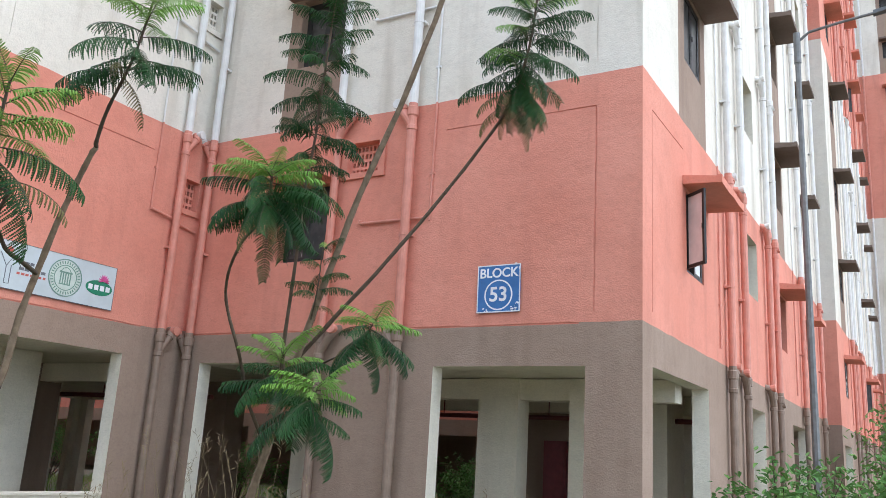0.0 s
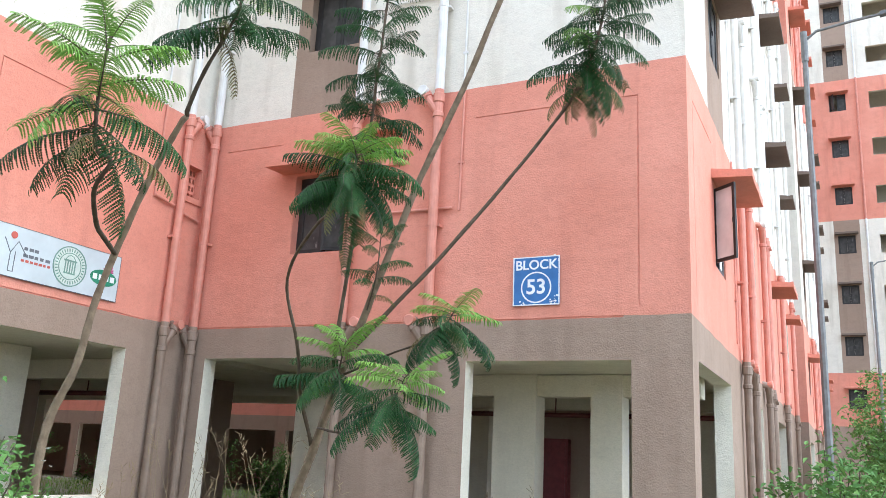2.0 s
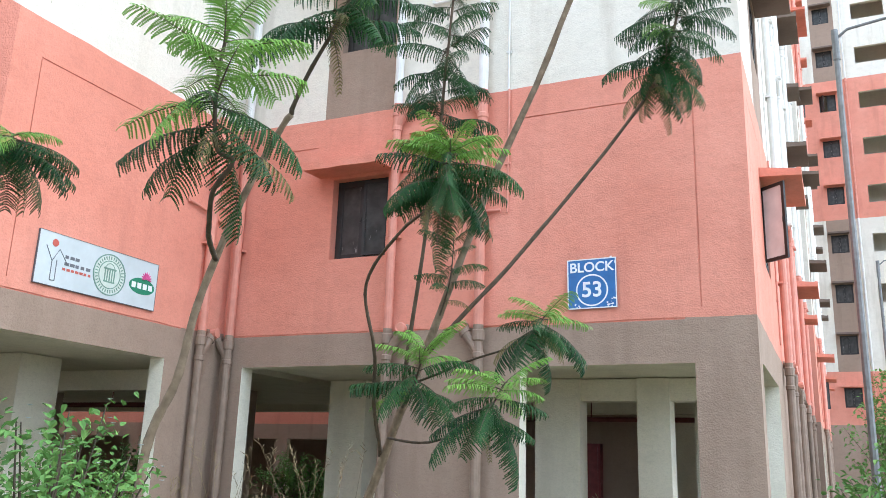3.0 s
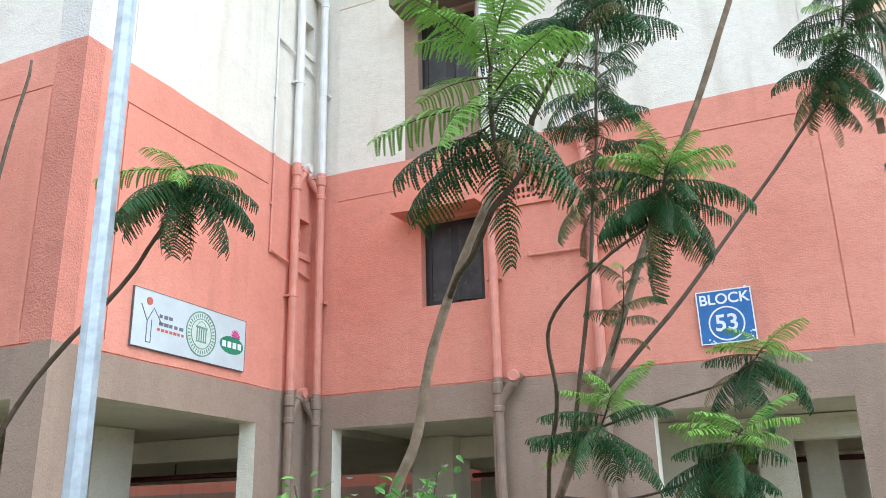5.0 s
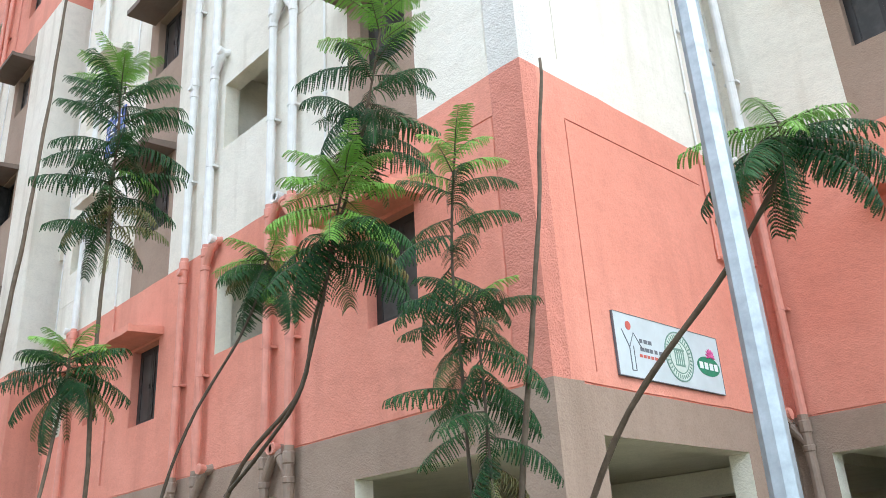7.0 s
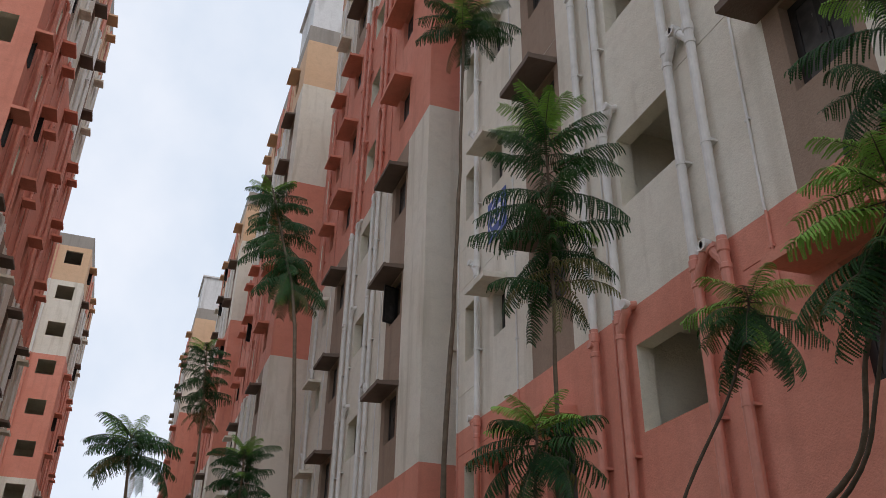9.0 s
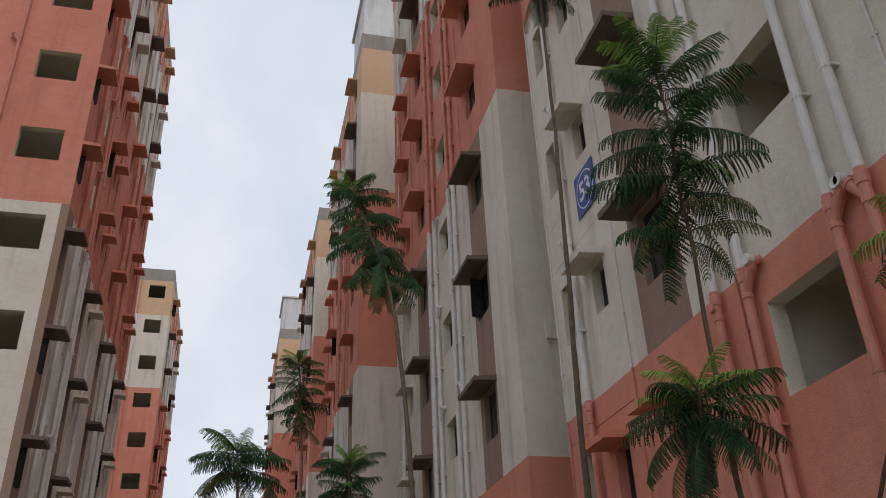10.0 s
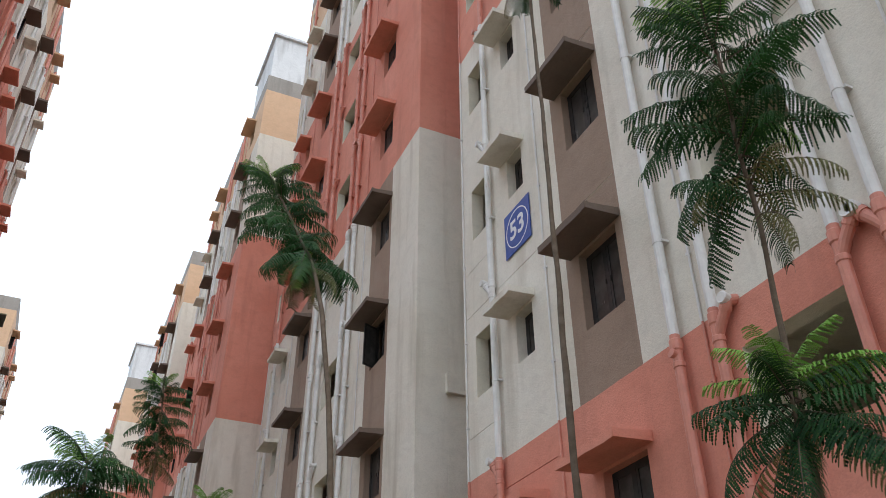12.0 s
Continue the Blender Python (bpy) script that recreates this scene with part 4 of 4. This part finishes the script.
# ---- street lamps ----
def street_lamp(x, y, h, arm, steel=GALV, r0=0.06, r1=0.042):
    lamp = thing("street_lamp", "galvanised steel street lamp post with a single slim arm", "street lamp", "street lamps", at=(x, y, 0))
    g = Geo()
    n = 9
    g.tube([(0, 0, h * i / n) for i in range(n + 1)], [r0 + (r1 - r0) * i / n for i in range(n + 1)], 8)
    g.tube([(0, 0, 0), (0, 0, 0.02), (0, 0, 0.02), (0, 0, 0.3)], [0.16, 0.16, r0 * 1.25, r0 * 1.15], 12)
    g.tube([(0, 0, h - 0.45), (0, 0, h + 0.06)], [r1 * 1.3, r1 * 1.25], 10)
    part("pole", g, steel, lamp)
    g = Geo()
    a = Vector(arm)
    g.tube([(0, 0, h - 0.1), a * 0.12 + Vector((0, 0, h + 0.02)), a * 0.45 + Vector((0, 0, h + 0.02)), a * 0.75 + Vector((0, 0, h))], 0.022, 8)
    part("arm", g, steel, lamp)
    g = Geo()
    d = Vector((a.x, a.y, 0)).normalized()
    s = Vector((-d.y, d.x, 0))
    p = a * 0.72 + Vector((0, 0, h))
    up = Vector((0, 0, 1))
    w, l = 0.085, 0.55
    q = a.normalized()
    g.hexa([p - s * w * 0.6 - up * 0.03, p + s * w * 0.6 - up * 0.03, p + q * l + s * w - up * 0.03, p + q * l - s * w - up * 0.03,
            p - s * w * 0.5 + up * 0.035, p + s * w * 0.5 + up * 0.035, p + q * l + s * w * 0.8 + up * 0.02, p + q * l - s * w * 0.8 + up * 0.02])
    part("lamp_head", g, LAMP_HOUSING, lamp, "dark grey lamp head")
    return lamp


street_lamp(-7.08, 3.31, 8.2, (-1.4, -1.2, 0.3))
street_lamp(-1.93, 13.68, 8.3, (1.5, 0.0, 0.22), LAMP_STEEL)
street_lamp(-0.86, 28.9, 8.1, (1.5, 0.0, 0.22), LAMP_STEEL)


# ---- trees ----
def frond_mesh(name, length, droop, mat, pairs=24, pin=0.1, seed=1, hang=0.5):
    """A feathery leaf: an arching stalk, close pairs of side stalks hanging like a comb, each edged with tiny leaflets."""
    rnd = random.Random(seed)
    g = Geo()
    pts = []
    n = 8
    x = z = 0.0
    ang = 0.3
    for i in range(n + 1):
        pts.append(Vector((x, 0, z)))
        ang -= droop / n * (0.4 + 1.2 * i / n)
        x += length / n * math.cos(ang)
        z += length / n * math.sin(ang)
    g.tube(pts, [0.006 * (1 - 0.8 * i / n) for i in range(n + 1)], 4, 1)

    def at(s):
        f = s * n
        i = min(int(f), n - 1)
        return pts[i].lerp(pts[i + 1], f - i), (pts[i + 1] - pts[i]).normalized()

    m = 11
    for k in range(pairs):
        s = 0.09 + 0.91 * k / (pairs - 0.7)
        p, d = at(min(s, 1.0))
        ln = pin * 0.97 * (0.3 + 1.0 * math.sin(math.pi * (0.18 + 0.74 * s)) ** 0.9) * rnd.uniform(0.86, 1.12)
        for side in (-1, 1):
            out = Vector((0, side, 0))
            up = Vector((-d.z, 0, d.x))
            dirn = (out * 0.85 + d * rnd.uniform(0.3, 0.55) + up * rnd.uniform(0.0, 0.2) - Vector((0, 0, 0.3 * hang))).normalized()
            q0 = p.copy()
            step = ln / m
            h = hang * rnd.uniform(0.75, 1.2)
            for j in range(m):
                q1 = q0 + dirn * step
                lw = 0.0088 * (1 - 0.55 * (j / m) ** 2)
                perp = d - dirn * d.dot(dirn)
                perp = perp.normalized()
                for sg in (-1, 1):
                    e = (perp * sg + dirn * 0.3).normalized() * lw
                    w = dirn * (step * 0.56)
                    base = q0.lerp(q1, 0.5)
                    g.quad((base - w, base - w * 0.25 + e, base + w * 0.5 + e * 0.95, base + w), 0)
                q0 = q1
                dirn = (dirn - Vector((0, 0, 0.36 * h))).normalized()
    return g.mesh(name, [mat, TWIG])


FRONDS = [frond_mesh("frond", 0.6, 0.8, LEAF, 26, 0.15, 1, 0.6), frond_mesh("frond", 0.56, 0.55, LEAF, 24, 0.155, 2, 0.5), frond_mesh("frond", 0.64, 1.05, LEAF, 27, 0.145, 3, 0.8)]
YOUNG = [frond_mesh("frond", 0.54, 0.6, LEAF_YOUNG, 23, 0.125, 4, 0.35), frond_mesh("frond", 0.48, 0.8, LEAF_YOUNG, 21, 0.12, 5, 0.45)]
DRYF = [frond_mesh("frond", 0.55, 1.2, LEAF_DRY, 17, 0.1, 6, 0.8)]


def smooth_path(pts, n=6):
    pts = [Vector(p) for p in pts]
    out = []
    for i in range(len(pts) - 1):
        p0, p1, p2, p3 = pts[max(i - 1, 0)], pts[i], pts[i + 1], pts[min(i + 2, len(pts) - 1)]
        for k in range(n):
            t = k / n
            out.append(0.5 * ((2 * p1) + (p2 - p0) * t + (2 * p0 - 5 * p1 + 4 * p2 - p3) * t * t + (3 * p1 - p0 - 3 * p2 + p3) * t ** 3))
    out.append(pts[-1])
    return out


CROWN_COUNT = 0.88


def sapling(label, stems, crowns, seed):
    """stems: (points, thickness at foot, thickness at tip). crowns: (stem, from, count, size, young share, lift)."""
    rnd = random.Random(seed)
    t = thing("sapling_tree", label, "tree", "saplings along the street")
    paths = []
    for i, (pts, r0, r1) in enumerate(stems):
        path = smooth_path(pts)
        n = len(path) - 1
        path = [p + Vector((noise.noise(p * 1.7) * 0.02, noise.noise(p * 1.7 + Vector((9, 0, 0))) * 0.02, 0)) if 0 < k < n else p for k, p in enumerate(path)]
        g = Geo()
        g.tube(path, [(r0 + (r1 - r0) * (k / n) ** 0.9) * (1 + 0.08 * math.sin(k * 2.3)) for k in range(n + 1)], 8)
        part("trunk" if i == 0 else "branch", g, BARK if r0 > 0.033 else (BARK_DARK if r0 > 0.017 else TWIG), t, smooth=True)
        paths.append(path)
    for (si, s0, count, size, young, lift) in crowns:
        path = paths[si]
        n = len(path) - 1
        turn = rnd.uniform(0, 360)
        count = max(7, int(count * CROWN_COUNT))
        for k in range(count):
            s = s0 + (1 - s0) * ((k + 0.5) / count)
            f = s * n
            i = min(int(f), n - 1)
            p = path[i].lerp(path[i + 1], f - i)
            turn += 137.5 + rnd.uniform(-22, 22)
            rel = (k + 0.5) / count
            is_young = rel > 1 - young - 0.06 or rnd.random() < 0.015
            bank = DRYF if (rel < 0.16 and rnd.random() < 0.5) else (YOUNG if is_young else FRONDS)
            ob = part("frond", rnd.choice(bank), LEAF, t)
            rise = lift * 0.6 + 50 * rel ** 2.2 + rnd.uniform(-12, 10)
            if rel < 0.55 and rnd.random() < 0.4:
                rise -= rnd.uniform(15, 50)
            pitch = -rise
            sc = size * 1.02 * (0.76 + 0.42 * math.sin(math.pi * (0.22 + 0.72 * rel))) * rnd.uniform(0.82, 1.12)
            ob.matrix_basis = Matrix.Translation(p) @ pose(0, 0, 0, 0, 0, turn) @ pose(0, 0, 0, rnd.uniform(-15, 15), pitch, 0) @ Matrix.Diagonal((sc, sc, sc, 1))
    return t


TREE = "slender green sapling with bare stem and drooping feathery leaves"
sapling("young branching tree with several thin limbs and feathery leaf tufts", [
    ([(-6.55, 7.2, 0), (-6.2, 7.1, 1.1), (-5.75, 6.9, 2.0), (-5.35, 6.72, 2.75), (-4.85, 6.66, 3.9), (-4.13, 6.59, 5.46), (-3.9, 6.55, 6.6), (-3.7, 6.5, 8.2)], 0.045, 0.018),
    ([(-5.55, 6.8, 2.4), (-4.9, 6.85, 3.05), (-4.2, 7.0, 3.9), (-3.63, 7.05, 4.61), (-3.35, 6.96, 5.15), (-3.25, 6.9, 5.75)], 0.022, 0.009),
    ([(-5.75, 6.9, 2.0), (-5.58, 6.65, 2.6), (-5.35, 6.45, 3.6), (-5.2, 6.38, 4.87), (-5.08, 6.35, 6.1)], 0.022, 0.009),
    ([(-6.0, 7.0, 1.6), (-5.8, 6.5, 2.0), (-5.62, 6.1, 2.4), (-5.55, 5.8, 2.85), (-5.05, 5.42, 3.12), (-4.68, 5.28, 3.3), (-4.56, 5.15, 3.6)], 0.018, 0.009),
    ([(-5.75, 6.9, 2.0), (-5.45, 6.5, 2.15), (-5.24, 6.27, 2.42)], 0.013, 0.006),
    ([(-5.65, 6.85, 2.2), (-5.0, 6.55, 2.34), (-4.42, 6.22, 2.44), (-4.2, 6.13, 2.62)], 0.012, 0.005),
    ([(-5.9, 6.95, 1.75), (-5.2, 6.3, 1.7), (-4.6, 5.85, 1.84), (-4.36, 5.7, 2.08)], 0.012, 0.005),
    ([(-5.4, 6.75, 2.65), (-5.2, 6.6, 3.0), (-5.15, 6.55, 3.4)], 0.009, 0.004)],
    [(1, 0.62, 65, 0.73, 0.16, -20), (2, 0.55, 68, 0.67, 0.06, -16), (3, 0.84, 46, 0.74, 0.28, -34), (4, 0.3, 24, 0.74, 0.3, -12), (5, 0.72, 24, 0.62, 0.3, -40), (6, 0.66, 28, 0.68, 0.35, -40), (7, 0.3, 14, 0.47, 0.0, -10), (0, 0.85, 19, 0.65, 0.3, -10)], 11)
sapling("crooked young tree with a forked stem and spreading feathery leaves", [
    ([(-6.02, 4.1, 0), (-5.98, 4.1, 0.7), (-5.91, 4.08, 1.27), (-5.86, 4.08, 1.66), (-5.75, 4.08, 1.93), (-5.65, 4.08, 2.3), (-5.46, 4.06, 2.78), (-5.21, 4.03, 3.21), (-5.04, 4.01, 3.43)], 0.034, 0.018),
    ([(-5.52, 4.06, 2.63), (-5.38, 3.85, 2.66), (-5.22, 3.65, 2.68), (-5.06, 3.45, 2.8), (-4.92, 3.4, 2.92), (-5.0, 3.36, 2.99), (-5.01, 3.34, 3.3), (-4.96, 3.32, 3.6)], 0.016, 0.009),
    ([(-5.04, 4.01, 3.43), (-4.86, 3.94, 3.66), (-4.66, 3.9, 3.95), (-4.5, 3.86, 4.3)], 0.015, 0.007)],
    [(2, 0.5, 24, 0.72, 0.3, -16), (1, 0.72, 30, 0.78, 0.6, -22)], 12)
sapling("leaning young sapling with an umbrella of feathery leaves", [([(-8.95, 3.8, 0), (-8.6, 3.8, 1.3), (-8.11, 3.8, 2.26), (-7.45, 3.84, 2.88), (-7.2, 3.77, 3.07), (-7.0, 3.74, 3.3), (-6.97, 3.73, 3.48)], 0.02, 0.009)], [(0, 0.88, 26, 0.72, 0.2, -64)], 13)
sapling("bare upright stick of a young tree beside feathery shoots", [
    ([(-8.5, 3.3, 0), (-8.42, 3.32, 1.3), (-8.3, 3.38, 2.4), (-8.18, 3.5, 3.4), (-8.12, 3.58, 4.38)], 0.022, 0.009),
    ([(-8.6, 3.3, 0), (-8.58, 3.28, 1.6), (-8.58, 3.25, 2.6), (-8.56, 3.22, 3.42), (-8.44, 3.18, 3.84)], 0.013, 0.006),
    ([(-8.42, 3.25, 0), (-8.42, 3.25, 1.5), (-8.44, 3.25, 2.5), (-8.47, 3.25, 3.02)], 0.012, 0.005)],
    [(1, 0.42, 36, 0.6, 0.2, -22), (2, 0.5, 24, 0.58, 0.0, -34)], 14)
sapling(TREE, [
    ([(-11.9, 3.5, 0), (-11.7, 3.5, 1.5), (-11.18, 3.5, 2.45), (-10.43, 3.5, 2.88), (-10.2, 3.5, 3.38), (-9.98, 3.5, 3.75), (-9.75, 3.5, 4.3), (-9.56, 3.5, 4.75), (-9.34, 3.5, 5.5)], 0.022, 0.008),
    ([(-11.3, 3.5, 2.35), (-10.42, 3.45, 2.78), (-10.1, 3.42, 3.2), (-9.86, 3.4, 3.7), (-9.62, 3.36, 4.25)], 0.015, 0.008)],
    [(0, 0.78, 40, 0.76, 0.25, -16), (1, 0.74, 40, 0.9, 0.5, -30)], 15)
sapling(TREE, [([(-12.4, 3.2, 0), (-12.2, 3.3, 1.8), (-11.84, 3.45, 2.92), (-11.52, 3.7, 3.6), (-11.36, 3.8, 4.02), (-11.3, 3.83, 4.28)], 0.016, 0.008)], [(0, 0.86, 28, 0.8, 0.3, -44)], 16)
sapling("tall slim sapling with tiers of feathery leaves like a fir", [([(-12.6, 3.1, 0), (-12.45, 2.95, 2.0), (-12.32, 2.87, 4.02), (-12.28, 2.86, 5.3), (-12.28, 2.85, 6.2)], 0.024, 0.008)], [(0, 0.58, 64, 0.86, 0.14, -4)], 17)
sapling(TREE, [([(-11.9, 2.2, 0), (-11.95, 2.3, 1.4), (-12.05, 2.5, 2.6), (-12.13, 2.6, 3.1), (-12.15, 2.62, 3.5)], 0.018, 0.008)], [(0, 0.8, 35, 0.71, 0.25, -26)], 18)
sapling("very tall bare leaning sapling with a leaf tuft at its tip", [([(-13.5, 2.4, 0), (-13.6, 2.46, 2.2), (-13.8, 2.58, 4.2), (-13.98, 2.72, 5.6), (-14.2, 2.86, 8.0), (-14.3, 2.9, 9.3)], 0.03, 0.013)], [(0, 0.9, 36, 0.84, 0.2, -20)], 19)
sapling("tall young tree with a dense drooping crown of feathery leaves", [([(-14.6, 1.6, 0), (-14.9, 1.55, 2.5), (-15.7, 1.5, 5.4), (-16.7, 1.42, 6.9), (-18.1, 1.33, 8.6)], 0.03, 0.01)], [(0, 0.57, 96, 0.76, 0.06, -50)], 20)
sapling(TREE, [([(-24.1, 1.3, 0), (-24.1, 1.3, 3.0), (-24.1, 1.25, 6.2), (-23.8, 1.08, 8.15)], 0.04, 0.012)], [(0, 0.74, 64, 0.82, 0.04, -28)], 21)
sapling(TREE, [([(-18.1, 0.2, 0), (-18.1, 0.2, 2.5), (-18.0, 0.1, 4.0), (-17.95, 0.04, 4.65)], 0.035, 0.012)], [(0, 0.8, 40, 0.9, 0.1, -20)], 22)
sapling(TREE, [([(-23.0, 2.02, 0), (-23.0, 2.02, 3.7), (-23.0, 2.02, 5.95)], 0.04, 0.012)], [(0, 0.75, 50, 0.93, 0.15, -12)], 23)


# ---- bushes, weeds and grass ----
def bush(x, y, r, h, n, seed, label, leaf=0.055, mat=LEAF_BUSH, flowers=0):
    rnd = random.Random(seed)
    b = thing("bush", label, "bush", at=(x, y, 0))
    st = Geo()
    lf = Geo()
    fl = Geo()
    tips = []
    for k in range(max(7, n // 90)):
        a = rnd.uniform(0, 2 * math.pi)
        rr = r * rnd.uniform(0.2, 1.0)
        top = Vector((rr * math.cos(a), rr * math.sin(a), h * rnd.uniform(0.55, 1.0) * (1 - 0.35 * (rr / r) ** 2)))
        mid = Vector((top.x * 0.4, top.y * 0.4, top.z * 0.55))
        path = smooth_path([(rnd.uniform(-0.1, 0.1), rnd.uniform(-0.1, 0.1), 0), mid, top], 4)
        st.tube(path, [0.014 - 0.011 * i / (len(path) - 1) for i in range(len(path))], 5)
        tips.append(path)
    for k in range(n):
        path = rnd.choice(tips)
        f = rnd.uniform(0.25, 1.0) ** 0.7 * (len(path) - 1)
        i = min(int(f), len(path) - 2)
        p = path[i].lerp(path[i + 1], f - i) + Vector((rnd.gauss(0, leaf * 1.5), rnd.gauss(0, leaf * 1.5), rnd.gauss(0, leaf * 1.2)))
        p.z = max(p.z, 0.03)
        m = Matrix.Translation(p) @ Euler((rnd.uniform(-0.9, 0.9), rnd.uniform(-0.9, 0.9), rnd.uniform(0, 6.3))).to_matrix().to_4x4()
        s = leaf * rnd.uniform(0.6, 1.3)
        for e in (-1, 1):
            lf.quad([m @ Vector(q) for q in ((0, 0, 0), (s * 0.3, s * 0.34 * e, 0.14 * s), (s * 0.75, s * 0.3 * e, 0.1 * s), (s * 1.4, 0, -0.16 * s))])
    part("stem", st, TWIG, b)
    part("foliage", lf, mat, b)
    if flowers:
        for k in range(flowers):
            p = rnd.choice(tips)[-1] + Vector((rnd.gauss(0, 0.08), rnd.gauss(0, 0.08), rnd.uniform(0, 0.1)))
            for j in range(6):
                a = j * 1.05
                fl.quad((p, p + Vector((0.014 * math.cos(a), 0.014 * math.sin(a), 0.006)), p + Vector((0.014 * math.cos(a + 1), 0.014 * math.sin(a + 1), 0.006))))
        part("flower_cluster", fl, SIGN_WHITE, b, "tiny pale flower heads")
    return b


BL = "leafy green bush growing against the foot of the building"
bush(-1.8, 10.0, 0.85, 1.95, 2300, 1, BL, 0.066)
bush(-0.8, 10.9, 0.95, 2.05, 2600, 2, BL, 0.066)
bush(-1.7, 12.2, 0.8, 2.0, 2000, 3, BL, 0.066)
bush(0.0, 17.5, 1.7, 4.0, 5200, 4, "dense dark green shrub beside the side road", 0.08)
bush(1.8, 20.5, 1.9, 3.8, 4400, 8, "dense dark green shrub beside the side road", 0.08)
bush(-0.9, 24.5, 1.6, 4.6, 4400, 5, "tall dense green shrub beside the side road", 0.09)
bush(-5.35, 2.95, 0.62, 1.85, 5200, 6, "flowering wayside weed with pale heads and notched leaves", 0.034, LEAF_BUSH, 50)
bush(-5.9, 3.5, 0.58, 1.7, 4400, 7, "flowering wayside weed with pale heads and notched leaves", 0.034, LEAF_BUSH, 40)
bush(-7.1, 3.7, 0.5, 1.65, 2200, 9, "flowering wayside weed with pale heads and notched leaves", 0.034, LEAF_BUSH, 30)
for (x, y, r, h, n, s) in ((-13.2, 13.2, 1.1, 1.9, 2200, 15), (-15.6, 14.6, 1.2, 2.0, 2200, 16), (-12.0, 15.0, 0.9, 1.7, 1500, 17), (-14.5, 20.5, 1.6, 2.2, 1500, 10), (-18.0, 19.5, 1.8, 2.0, 1500, 11), (-11.0, 18.5, 1.3, 1.9, 1100, 12), (-21.5, 21.0, 2.0, 2.3, 1500, 13), (-25.0, 23.0, 2.0, 2.3, 1300, 14), (-23.5, 16.0, 1.7, 2.4, 2200, 18), (-27.0, 18.5, 2.0, 2.6, 2000, 19), (-26.0, 13.5, 1.6, 2.2, 1800, 20), (-30.0, 22.0, 2.3, 2.8, 1800, 21), (-12.6, 23.6, 1.5, 1.9, 2600, 22), (-10.4, 20.5, 1.1, 1.6, 1800, 23), (-17.0, 25.5, 1.9, 1.9, 2600, 24), (-20.5, 27.0, 1.9, 2.0, 2600, 25)):
    bush(x, y, r, h, n, s, "overgrown green bush behind the stilt columns", 0.06)


def dry_weed(x, y, h, n, seed):
    rnd = random.Random(seed)
    g = Geo()
    for k in range(n):
        a = rnd.uniform(0, 6.3)
        ln = h * rnd.uniform(0.6, 1.0)
        lean = rnd.uniform(0.15, 0.55)
        p0 = Vector((rnd.gauss(0, 0.12), rnd.gauss(0, 0.12), 0))
        p2 = p0 + Vector((math.cos(a) * ln * lean, math.sin(a) * ln * lean, ln))
        path = smooth_path([p0, p0.lerp(p2, 0.55) + Vector((0, 0, 0.06)), p2], 4)
        g.tube(path, [0.005 - 0.004 * i / (len(path) - 1) for i in range(len(path))], 4)
        for j in range(7):
            q = path[-1].lerp(path[-3], j / 8)
            e = Vector((rnd.gauss(0, 0.04), rnd.gauss(0, 0.04), rnd.uniform(0.02, 0.07)))
            g.tube([q, q + e * 0.6, q + e], [0.002, 0.004, 0.001], 3)
    ob = part("dry_grass", g, DRY)
    ob.location = (x, y, 0)
    return tagged(ob, "dry straw-coloured grass stalks with thin seed heads", "grass", "dry grass tufts")


for i, (x, y) in enumerate(((-8.9, 8.3), (-8.4, 8.6), (-7.4, 8.3), (-9.1, 7.6), (-6.4, 8.2), (-4.4, 8.4), (-8.0, 5.0))):
    dry_weed(x, y, 1.75 if i < 3 else 1.3, 9, i)


def grass_field():
    rnd = random.Random(3)
    g = Geo()
    for k in range(34000):
        if k % 2:
            x, y = rnd.uniform(-32, -9), rnd.uniform(9.5, 29)
        else:
            x, y = rnd.uniform(-16, 0), rnd.uniform(2.6, 9.0)
        h = rnd.uniform(0.12, 0.34)
        a = rnd.uniform(0, 6.3)
        w = Vector((math.cos(a), math.sin(a), 0)) * 0.007
        tip = Vector((rnd.gauss(0, 0.08), rnd.gauss(0, 0.08), h))
        p = Vector((x, y, 0))
        g.quad((p - w, p + w, p + tip))
    ob = part("grass", g, GRASS)
    return tagged(ob, "uneven bright green grass under and around the stilts", "grass", kind="stuff")


grass_field()
